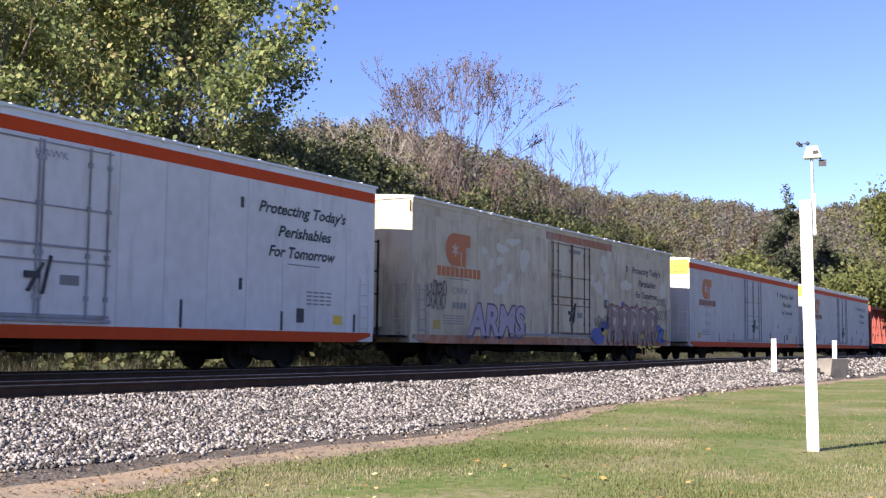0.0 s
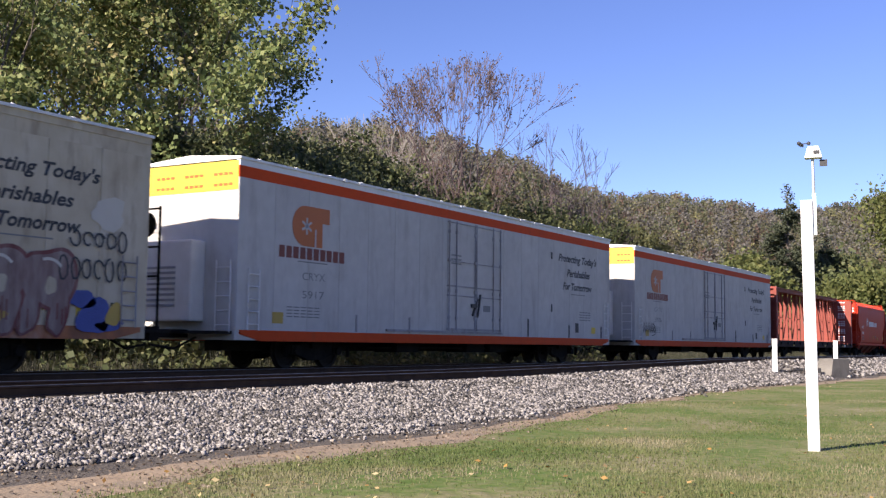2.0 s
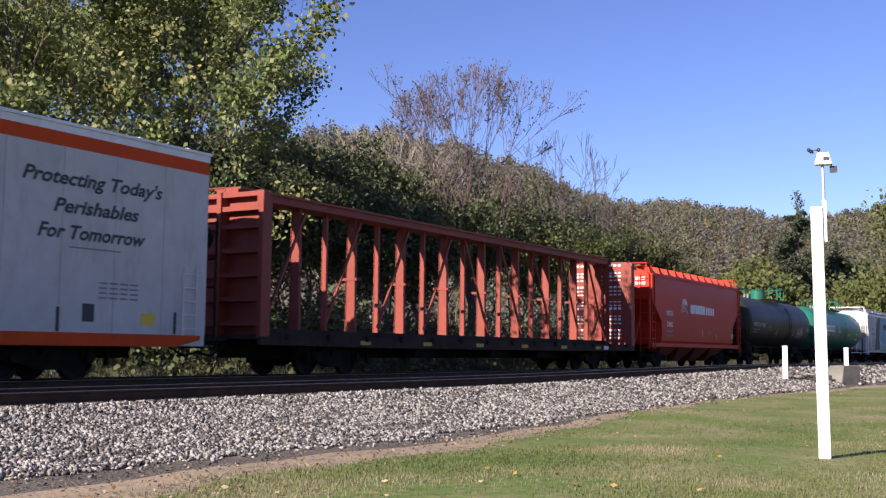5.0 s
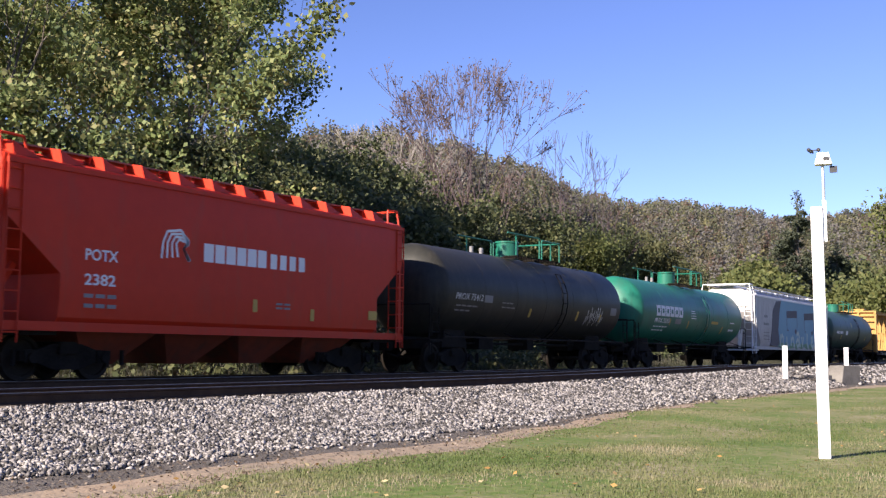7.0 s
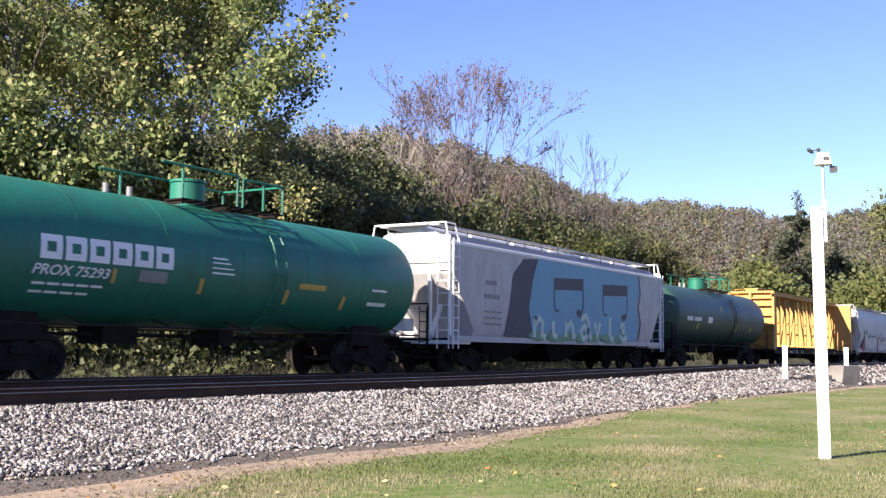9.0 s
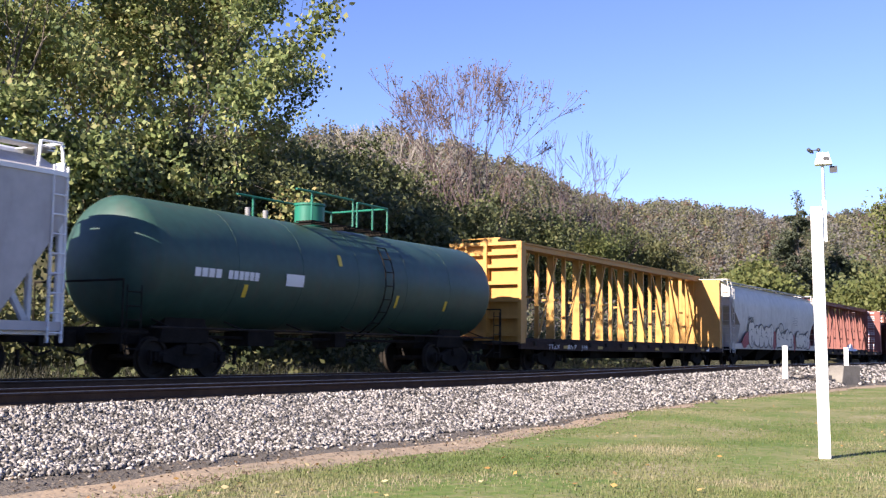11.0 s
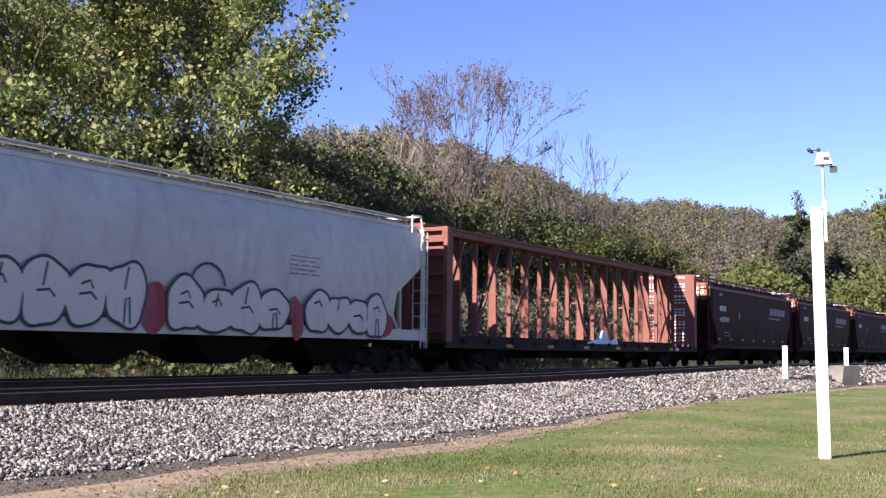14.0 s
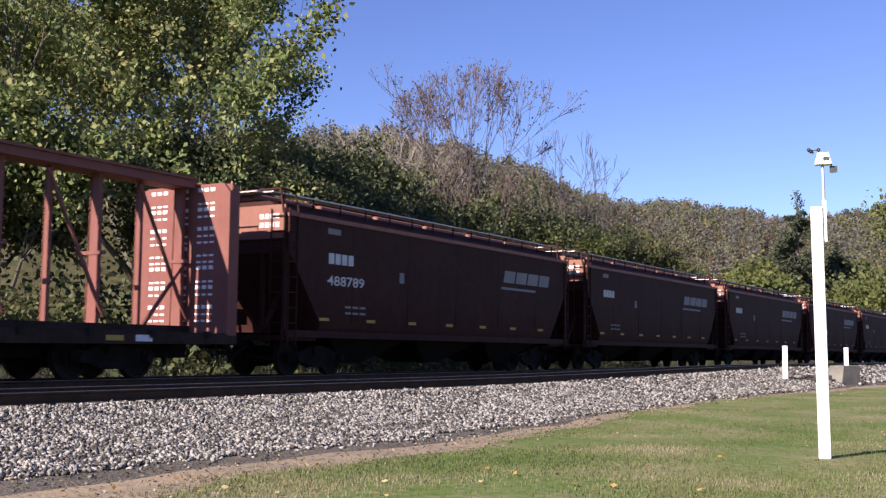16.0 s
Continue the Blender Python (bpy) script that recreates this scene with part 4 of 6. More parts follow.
# ---- tank cars ----
def tank_car(x0, x1, paint, label, head=None, fittings="green", off=0.0):
    car, h = begin("tank_car", x0, x1, label)
    R, zc = 1.5, 2.6
    seg = 40
    bm = bmesh.new()
    prof = [(-h, 0.02)]
    d = 0.75
    for k in range(1, 9):
        a = math.pi / 2 * k / 8
        prof.append((-h + d * (1 - math.cos(a)), R * math.sin(a)))
    nrings = 6
    for k in range(1, nrings):
        prof.append((-h + d + (2 * h - 2 * d) * k / nrings, R))
    prof += [(-x, r) for x, r in reversed(prof[:9])]
    rings = [[bm.verts.new((x, r * math.cos(q * math.tau / seg), zc + r * math.sin(q * math.tau / seg))) for q in range(seg)] for x, r in prof]
    for a, b in zip(rings, rings[1:]):
        for q in range(seg):
            bm.faces.new((a[q], a[(q + 1) % seg], b[(q + 1) % seg], b[q]))
    bm.faces.new(rings[0])
    bm.faces.new(rings[-1])
    shell = part("tank_shell", bm, paint, car, smooth=30)
    for k in range(1, nrings):
        x = -h + d + (2 * h - 2 * d) * k / nrings
        bm = bmesh.new()
        for q in range(seg):
            a, b = q * math.tau / seg, (q + 1) * math.tau / seg
            bar(bm, (x, (R + 0.004) * math.cos(a), zc + (R + 0.004) * math.sin(a)), (x, (R + 0.004) * math.cos(b), zc + (R + 0.004) * math.sin(b)), 0.004, 0.03, (1, 0, 0))
        part("weld_seam", bm, paint, shell)
    if head:
        bm = bmesh.new()
        hr = [[bm.verts.new((x - 0.012, (r + 0.006) * math.cos(q * math.tau / seg), zc + (r + 0.006) * math.sin(q * math.tau / seg))) for q in range(seg)] for x, r in prof[:8]]
        for a, b in zip(hr, hr[1:]):
            for q in range(seg):
                bm.faces.new((a[q], a[(q + 1) % seg], b[(q + 1) % seg], b[q]))
        bm.faces.new(hr[0])
        part("tank_head", bm, head, car, smooth=30)
    fm = M[fittings]
    # valve housing and platform
    bm = bmesh.new()
    rod(bm, (0.25 + off, 0, 4.05), (0.25 + off, 0, 4.66), 0.42, 24)
    dome = part("valve_housing", bevelled(bm, 0.03, 1), fm, car, smooth=40)
    bm = bmesh.new()
    rod(bm, (0.25 + off, 0, 4.66), (0.25 + off, 0, 4.72), 0.44, 24)
    part("housing_lid", bm, fm, dome)
    bm = bmesh.new()
    for x in (-0.9 + off, 0.6 + off, 2.4 + off):
        box(bm, x - 0.04, x + 0.04, -1.0, 1.0, 3.98, 4.06)
    for sy in (-1, 1):
        for j in range(6):
            y = sy * (0.55 + 0.1 * j)
            box(bm, -1.0 + off, 2.6 + off, y - 0.015, y + 0.015, 4.07, 4.095)
        for j in range(10):
            x = -1.0 + off + 0.4 * j
            box(bm, x - 0.012, x + 0.012, *sorted((sy * 0.53, sy * 1.07)), 4.06, 4.08)
    part("platform", bm, M["dark"], car)
    bm = bmesh.new()
    for y in (-1.02, 1.02):
        path(bm, [(-1.6 + off, y, 4.85), (0.9 + off, y, 4.85), (0.9 + off, y, 4.1)], 0.03)
        path(bm, [(1.1 + off, y, 4.1), (1.1 + off, y, 4.8), (2.6 + off, y, 4.8), (2.6 + off, y, 4.1)], 0.03)
        rod(bm, (1.85 + off, y, 4.1), (1.85 + off, y, 4.8), 0.03)
        rod(bm, (-0.95 + off, y, 4.1), (-0.95 + off, y, 4.85), 0.03)
    path(bm, [(2.6 + off, -1.02, 4.8), (2.6 + off, 1.02, 4.8)], 0.03)
    part("platform_rail", bm, fm, car)
    bm = bmesh.new()
    prev = None
    for k in range(9):
        p = [(x, -(R + 0.1) * math.cos(radians(38 - k * 14)), zc + (R + 0.1) * math.sin(radians(38 - k * 14))) for x in (1.75 + off, 2.15 + off)]
        rod(bm, p[0], p[1], 0.016, 6)
        if prev:
            rod(bm, prev[0], p[0], 0.02, 6)
            rod(bm, prev[1], p[1], 0.02, 6)
        prev = p
    part("ladder", bm, M["dark"] if fittings != "green" or paint.name != "green" else paint, car)
    for x in (-2.2 + off, -1.5 + off):
        bm = bmesh.new()
        rod(bm, (x, 0.1, 4.05), (x, 0.1, 4.35), 0.07, 10)
        part("vent_pipe", bm, M["faded"], car)
    # sills, saddles, hand rails
    for s in (-1, 1):
        bm = bmesh.new()
        box(bm, *sorted((s * (h - 3.4), s * (h + 0.35))), -0.35, 0.35, 0.75, 1.12)
        box(bm, *sorted((s * (h - 0.4), s * (h + 0.35))), -1.45, 1.45, 0.98, 1.04)
        prism(bm, [(s * (h - 2.9), 0.8), (s * (h - 1.3), 0.8), (s * (h - 1.5), 1.45), (s * (h - 2.7), 1.45)], -0.85, 0.85)
        part("stub_sill", bm, M["dark"], car)
        bm = bmesh.new()
        path(bm, [(s * (h + 0.3), -1.4, 0.6), (s * (h + 0.3), -1.4, 2.1), (s * (h + 0.3), 1.4, 2.1), (s * (h + 0.3), 1.4, 0.6)], 0.025)
        ladder(bm, s * (h - 0.2), -1.42, 0.5, 2.0, s * 0.4, 0, 5)
        part("end_handrail", bm, M["dark"], car)
    for s in (-1, 1):
        bm = bmesh.new()
        rod(bm, (-h + 0.4, s * 1.5, 1.12), (h - 0.4, s * 1.5, 1.12), 0.025, 6)
        for k in range(7):
            x = -h + 1 + k * (2 * h - 2) / 6
            rod(bm, (x, s * 1.5, 1.12), (x, s * 0.9, 1.32), 0.02, 5)
        part("side_handrail", bm, M["wheel"], car)
    bm = bmesh.new()
    for x in (-3.2, -2.7, 0.4):
        box(bm, x - 0.25, x + 0.25, -0.6, 0.2, 0.75, 1.12)
    rod(bm, (-h + 3, -0.4, 0.95), (h - 3, -0.4, 0.95), 0.04, 6)
    rod(bm, (0.3, 0, 0.7), (0.3, 0, 1.2), 0.16, 10)
    part("brake_gear", bm, M["dark"], car)
    trucks(car, 5.9 if h > 7.5 else h - 1.8)
    couplers(car, h, 0.75)
    return car, (R, zc)


def tank_marks(car, tk, items, mat, off=-0.7):
    bm = bmesh.new()
    for x0, x1, z0, z1, n in items:
        w = (x1 - x0) / n
        for k in range(n):
            tank_plate(bm, off + x0 + k * w, off + x0 + k * w + w * (0.82 if n > 1 else 1), z0, z1, *tk)
    part("stencil", bm, mat, car)


c, tk = tank_car(145.5, 160.7, M["black_tank"], "black tank car with green valve fittings", off=-0.6)
letters(c, "PROX 75412", -6.5, 2.32, 1.75, 0.2, M["galv"], bold=0.01, shear=0.2, tank=tk)
tank_marks(c, tk, [(-4.65, -4.1, 2.28, 2.52, 1), (-6.4, -5.0, 2.1, 2.15, 4), (-6.4, -5.4, 1.95, 2.0, 3), (-3.4, -2.6, 2.3, 2.34, 3), (-3.4, -2.4, 2.15, 2.19, 3), (5.9, 6.5, 2.2, 2.5, 1)], M["faded"], 0.0)
scr = bmesh.new()
for k in range(5):
    for q in range(3):
        tank_plate(scr, 3.6 + 0.34 * k + 0.1 * q, 3.65 + 0.34 * k + 0.1 * q, 1.75 + 0.1 * ((k * 3 + q) % 4), 2.1 + 0.12 * ((k + 2 * q) % 4), *tk)
part("stencil", scr, M["galv"], c)
tank_marks(c, tk, [(3.4, 3.55, 1.9, 2.25, 1), (5.6, 5.75, 1.9, 2.2, 1), (-0.6, -0.45, 1.9, 2.2, 1)], M["spray_gold"])
c, tk = tank_car(162.1, 178.2, M["green"], "glossy green tank car with white stencils", off=-0.7)
ring = []
for k in range(6):
    a = -5.15 + 0.6 * k
    ring += [(a, a + 0.15, 2.38, 2.86, 1), (a + 0.37, a + 0.52, 2.38, 2.86, 1), (a + 0.15, a + 0.37, 2.72, 2.86, 1), (a + 0.15, a + 0.37, 2.38, 2.52, 1)]
tank_marks(c, tk, ring, M["sign_white"])
letters(c, "PROX 75293", -5.97, 2.08, 1.9, 0.2, M["sign_white"], bold=0.015, shear=0.2, tank=tk)
tank_marks(c, tk, [(-2.57, -1.76, 2.07, 2.32, 1)], M["faded"])
tank_marks(c, tk, [(-5.2, -3.4, 1.88, 1.93, 5), (-5.2, -3.7, 1.72, 1.77, 4), (-0.4, 0.1, 2.72, 2.76, 1), (-0.4, 0.2, 2.62, 2.65, 1), (-0.4, 0.3, 2.5, 2.53, 1), (-0.4, 0.35, 2.38, 2.42, 1), (6.0, 6.7, 2.3, 2.36, 1), (5.9, 6.8, 1.9, 2.0, 1)], M["sign_white"])
tank_marks(c, tk, [(-0.75, -0.62, 1.9, 2.25, 1), (2.3, 2.45, 1.8, 2.15, 1), (2.8, 3.9, 2.2, 2.34, 1), (4.7, 4.85, 1.75, 2.1, 1), (-3.3, -3.2, 2.0, 2.3, 1)], M["spray_gold"])

# ---- gray hopper with a blue mural ----
mur, _ = hopper(179.6, 198.2, M["gray"], M["roof_white"], M["roof_white"], "light gray covered hopper car with blue spray-painted mural", "flat", 3)


def mural(car):
    rng = random.Random(12)
    bm = bmesh.new()
    prism(bm, [(-5.9, 1.2), (-3.4, 1.2), (-3.9, 2.3), (-3.5, 3.2), (-3.2, 3.98), (-4.5, 3.9), (-5.3, 3.3), (-5.5, 2.3)], -1.612, -1.6)
    part("graffiti", bm, M["dark_plum"], car)
    bm = bmesh.new()
    prism(bm, [(-3.8, 1.2), (6.0, 1.2), (6.3, 2.0), (6.0, 2.6), (6.4, 3.3), (6.2, 3.98), (-3.4, 3.98), (-3.8, 3.2), (-4.1, 2.2)], -1.618, -1.6)
    part("graffiti", bm, M["sky_blue"], car, "blue painted field")
    bm = bmesh.new()
    for x in (-2.1, 2.4):
        prism(bm, [(x, 2.95), (x + 2.6, 3.05), (x + 2.6, 3.5), (x, 3.4)], -1.624, -1.618)
        stroke(bm, [(x + 0.06, 3.4), (x, 2.6), (x + 0.1, 2.2), (x + 0.4, 2.2)], 0.09, -1.626)
        stroke(bm, [(x + 2.55, 3.4), (x + 2.6, 2.5), (x + 2.4, 2.15)], 0.09, -1.626)
        blob(bm, x + 2.2, 2.15, 0.25, 0.16, rng, -1.625)
    stroke(bm, [(6.3, 3.98), (6.5, 3.2), (6.2, 2.6), (6.5, 2.0), (6.2, 1.2)], 0.12, -1.622)
    part("graffiti", bm, M["dark_plum"], car)
    bm = bmesh.new()
    for k in range(7):
        x = -3.8 + 1.25 * k
        blob(bm, x + 0.4, 1.25, 0.6, 0.2, rng, -1.621)
    part("graffiti", bm, M["moss"], car)
    bm = bmesh.new()
    forms = ([(0, 0), (0.05, 0.75), (0.1, 0.4), (0.35, 0.7), (0.6, 0.55), (0.55, 0.1), (0.85, 0.0)], [(0.2, 0.6), (0.25, 0.1), (0.5, 0.05)],
             [(0, 0.05), (0.05, 0.6), (0.15, 0.4), (0.4, 0.62), (0.6, 0.4), (0.6, 0.05), (0.8, 0.1)], [(0.1, 0.75), (0.5, 0.9), (0.75, 0.6), (0.6, 0.1), (0.2, 0.0), (0.05, 0.3), (0.35, 0.5), (0.7, 0.3), (0.95, 0.0)],
             [(0.1, 0.65), (0.3, 0.05), (0.55, 0.65)], [(0.3, 0.9), (0.25, 0.2), (0.45, 0.0), (0.6, 0.1)], [(0.1, 0.3), (0.5, 0.4), (0.45, 0.65), (0.15, 0.6), (0.1, 0.15), (0.4, 0.0), (0.75, 0.15)])
    for k, f in enumerate(forms):
        stroke(bm, [(-3.7 + 1.3 * k + a * 1.1, 1.2 + b) for a, b in f], 0.235, -1.628)
    part("graffiti", bm, M["mint"], car, "pale mint looping letters")
    bm = bmesh.new()
    blocks(bm, -7.2, -6.4, 2.85, 3.0, 4)
    blocks(bm, -7.3, -6.2, 2.4, 2.55, 5)
    for k in range(3):
        blocks(bm, -7.3, -6.0, 1.95 - 0.2 * k, 2.0 - 0.2 * k, 3)
    part("stencil", bm, M["faded"], car)


mural(mur)
c, tk = tank_car(200.2, 216.2, M["dark_green"], "dark green tank car with small white stencils", off=-0.6)
tank_marks(c, tk, [(-5.6, -4.7, 2.3, 2.5, 4), (-4.5, -3.4, 2.3, 2.5, 6), (-2.4, -1.7, 2.25, 2.55, 1)], M["sign_white"])
tank_marks(c, tk, [(-0.2, -0.05, 2.9, 3.2, 1), (2.6, 2.72, 1.9, 2.25, 1), (-3.9, -3.76, 1.9, 2.2, 1), (5.3, 5.43, 1.9, 2.2, 1)], M["yellow"])
centre_beam(217.9, 240.8, "beam_yellow", "sill_dark", "empty yellow centre-beam lumber flat car with open braces")
for w_, x_, l_ in (("TTZX", -9.3, 0.95), ("857", -7.66, 0.8), ("J18", -6.4, 0.55)):
    letters(train[-1][0], w_, x_, 0.80, l_, 0.16, M["sign_white"], y=-1.48)

lop, _ = hopper(242.2, 261.6, M["gray_dull"], M["gray_dull"], M["gray_dull"], "rounded gray covered hopper car with black outline graffiti", "round", 4)


def graffiti_on_round(car):
    rng = random.Random(21)
    red, edge, fill, ink = bmesh.new(), bmesh.new(), bmesh.new(), bmesh.new()
    for cx, cz, rx, rz in ((-7.0, 1.55, 0.55, 0.42), (-7.5, 1.25, 0.45, 0.22), (-1.2, 1.5, 0.4, 0.5), (0.7, 1.7, 0.5, 0.3), (3.6, 1.45, 0.3, 0.5), (7.6, 1.4, 0.25, 0.4)):
        blob(red, cx, cz, rx, rz, rng, -1.61)
    k = 0
    for x0, x1, n, base, top in ((-6.6, -1.5, 5, 1.06, 2.42), (-0.8, 3.2, 4, 1.06, 2.15), (4.0, 7.5, 4, 1.06, 2.1)):
        w = (x1 - x0) / n
        for j in range(n):
            cx = x0 + (j + 0.5) * w
            t, b_ = top + rng.uniform(-0.18, 0.1), base + rng.uniform(-0.02, 0.12)
            y = -1.616 - 0.0006 * k
            bubble(edge, fill, cx, (t + b_) / 2, w * rng.uniform(0.5, 0.58), (t - b_) / 2, rng.uniform(-0.12, 0.22), rng, y)
            mz = (t + b_) / 2
            lines = ([(cx - 0.05, b_ + 0.02), (cx - 0.02, mz - 0.1), (cx + 0.08, mz - 0.05), (cx + 0.12, b_ + 0.02)], [(cx - 0.16, mz + 0.2), (cx + 0.06, mz + 0.28), (cx + 0.15, mz + 0.12)], [(cx + 0.04, t - 0.05), (cx - 0.05, mz + 0.1)], [(cx - 0.2, mz), (cx + 0.1, mz + 0.04), (cx + 0.24, mz - 0.1)])
            for f in (k % 4, (k + 1 + k // 3) % 4):
                stroke(ink, lines[f], 0.055, y - 0.005)
            k += 1
    stroke(ink, [(0.4 + 0.55 * math.cos(a * 0.35), 2.1 + 0.5 * math.sin(a * 0.35)) for a in range(10)], 0.06, -1.615)
    part("graffiti", red, M["spray_crimson"], car, "crimson spray patches")
    part("graffiti", edge, M["ink"], car, "black outlines of fat letters")
    part("graffiti", fill, M["bone"], car, "bone-white fat letter forms")
    part("graffiti", ink, M["ink"], car)


graffiti_on_round(lop)
letters(lop, "SHQX", -6.65, 2.58, 1.05, 0.21, M["ink"], y=-1.606, bold=0.03)
letters(lop, "15", -6.85, 2.16, 0.4, 0.2, M["ink"], y=-1.61, bold=0.02)
bm = bmesh.new()
for k in range(5):
    blocks(bm, 3.3, 4.6 - 0.2 * (k % 2), 3.0 - 0.11 * k, 3.03 - 0.11 * k, 3)
part("stencil", bm, M["faded"], lop)

cb, _ = centre_beam(263.0, 286.85, "beam_rust", "sill_dark", "empty rust-red centre-beam lumber flat car", True)
for x, y, sx, sz in ((0.7, -0.95, 0.55, 0.12), (1.7, -0.85, 0.4, 0.42), (2.3, -1.0, 0.3, 0.15)):
    bm = bmesh.new()
    bmesh.ops.create_icosphere(bm, subdivisions=2, radius=1.0)
    for v in bm.verts:
        k = 1 + 0.35 * noise.noise(v.co * 1.7 + Vector((x, 0, 0)))
        v.co = Vector((x + v.co.x * sx * k, y + v.co.y * 0.25 * k, 1.03 + max(v.co.z, 0) * sz * 1.4 * k))
    part("torn_wrapping", bm, M["sign_white"], cb, "crumpled white wrapping left on the deck")

# ---- brown grain hoppers ----
def grain(x0, x1, number):
    # shaded brown on the sides, sunlit brown on roof and ends
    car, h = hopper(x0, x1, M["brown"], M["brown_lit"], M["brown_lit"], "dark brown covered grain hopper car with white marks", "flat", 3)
    bm = bmesh.new()
    blocks(bm, -6.55, -5.4, 2.92, 3.2, 4, gap=0.2)
    part("wordmark", bm, M["galv"], car, "pale owner's mark as plain blocks")
    bm = bmesh.new()
    blocks(bm, 3.1, 6.6, 3.0, 3.4, 4, slant=0.12, gap=0.12)
    blocks(bm, 2.95, 6.2, 2.76, 2.84, 1, slant=0.02)
    part("emblem", bm, M["faded"], car, "pale slanted emblem bars")
    if number:
        letters(car, number, -6.6, 2.36, 1.65, 0.25, M["galv"], bold=0.01)
    bm = bmesh.new()
    blocks(bm, -6.6, -5.9, 3.7, 3.85, 1)
    for k in range(2):
        blocks(bm, -5.8, -4.8, 1.78 - 0.16 * k, 1.84 - 0.16 * k, 3)
    blocks(bm, -3.2, -2.9, 2.6, 2.9, 1)
    part("stencil", bm, M["faded"], car)
    bm = bmesh.new()
    for k in range(7):
        plate(bm, -6.9 + 2.1 * k, -6.5 + 2.1 * k, 1.42, 1.5)
    part("reflector", bm, M["spray_gold"], car)


for a in (288.5, 306.65, 324.8, 342.95, 361.1, 379.25):
    grain(a, a + 16.45, "488789" if a < 300 else "")


# ---- things beside the line ----
def weather_pole():
    pole = tagged(new("weather_station_pole"), "tall white square post with a small weather station on a mast", "pole")
    bm = bmesh.new()
    box(bm, -0.07, 0.07, -0.07, 0.07, -0.15, 3.08)
    part("post", bevelled(bm, 0.012, 2), M["white_post"], pole)
    bm = bmesh.new()
    box(bm, -0.03, 0.03, -0.115, -0.07, 2.65, 3.16)
    part("mast_bracket", bm, M["white_post"], pole)
    bm = bmesh.new()
    rod(bm, (0, -0.09, 2.80), (0, -0.09, 3.64), 0.018, 10)
    part("mast", bm, M["galv"], pole)
    bm = bmesh.new()
    lo = [bm.verts.new((x, y - 0.1, 3.60)) for x, y in ((-0.08, -0.105), (0.08, -0.105), (0.08, 0.105), (-0.08, 0.105))]
    hi = [bm.verts.new((x, y - 0.1, 3.75)) for x, y in ((-0.05, -0.065), (0.05, -0.065), (0.05, 0.065), (-0.05, 0.065))]
    bm.faces.new(lo)
    bm.faces.new(hi)
    for k in range(4):
        bm.faces.new((lo[k], lo[(k + 1) % 4], hi[(k + 1) % 4], hi[k]))
    st = part("weather_sensor", bevelled(bm, 0.01, 2), M["white_post"], pole)
    bm = bmesh.new()
    box(bm, -0.078, -0.06, -0.17, -0.1, 3.645, 3.69)
    part("solar_cell", bm, M["ink"], st)
    bm = bmesh.new()
    rod(bm, (0, 0.02, 3.75), (0, 0.02, 3.79), 0.01, 6)
    for k in range(3):
        a = radians(120 * k + 20)
        p = (0.07 * math.cos(a), 0.02 + 0.07 * math.sin(a), 3.79)
        rod(bm, (0, 0.02, 3.79), p, 0.006, 5)
        bmesh.ops.create_icosphere(bm, subdivisions=1, radius=0.028, matrix=Matrix.Translation(p))
    part("wind_cups", bm, M["ink"], st)
    bm = bmesh.new()
    rod(bm, (0, -0.19, 3.60), (0, -0.19, 3.54), 0.008, 6)
    prism(bm, [(-0.01, 3.50), (0.01, 3.50), (0.01, 3.58), (-0.01, 3.58)], -0.26, -0.17)
    part("wind_vane", bm, M["ink"], st)
    pole.matrix_world = pose(13.9, 3.05, -0.6) @ Matrix.Rotation(radians(-0.75), 4, Vector((math.cos(0.2), math.sin(0.2), 0))) @ pose(0, 0, 0, 0, 0, 12)


weather_pole()


def marker_post(x, y, z, hgt, w):
    ob = tagged(new("marker_post"), "short white painted marker post in the ballast", "post", "white marker posts")
    bm = bmesh.new()
    box(bm, -w / 2, w / 2, -w / 2, w / 2, -0.2, hgt)
    part("shaft", bevelled(bm, 0.015, 2), M["white_post"], ob)
    bm = bmesh.new()
    box(bm, -w / 2 - 0.012, w / 2 + 0.012, -w / 2 - 0.012, w / 2 + 0.012, hgt, hgt + 0.03)
    part("cap", bevelled(bm, 0.008, 1), M["white_post"], ob)
    ob.matrix_world = pose(x, y, z, 0, 0, 14)


marker_post(45.3, 11.42, -0.25, 1.26, 0.2)
marker_post(54.5, 10.9, -0.2, 1.22, 0.2)


def headwall():
    ob = tagged(new("culvert_headwall"), "weathered gray concrete culvert headwall beside the ballast", "headwall")
    bm = bmesh.new()
    box(bm, -1.6, 0.5, -0.15, 0.15, -0.5, 0.22)
    part("low_wall", bevelled(bm, 0.03, 2), M["concrete"], ob)
    bm = bmesh.new()
    prism(bm, [(0.7, -0.5), (2.1, -0.5), (2.1, 0.62), (0.95, 0.62)], -0.42, 0.3)
    part("block", bevelled(bm, 0.03, 2), M["concrete"], ob)
    ob.matrix_world = pose(48.7, 10.75, -0.38, 0, 0, -24)


headwall()


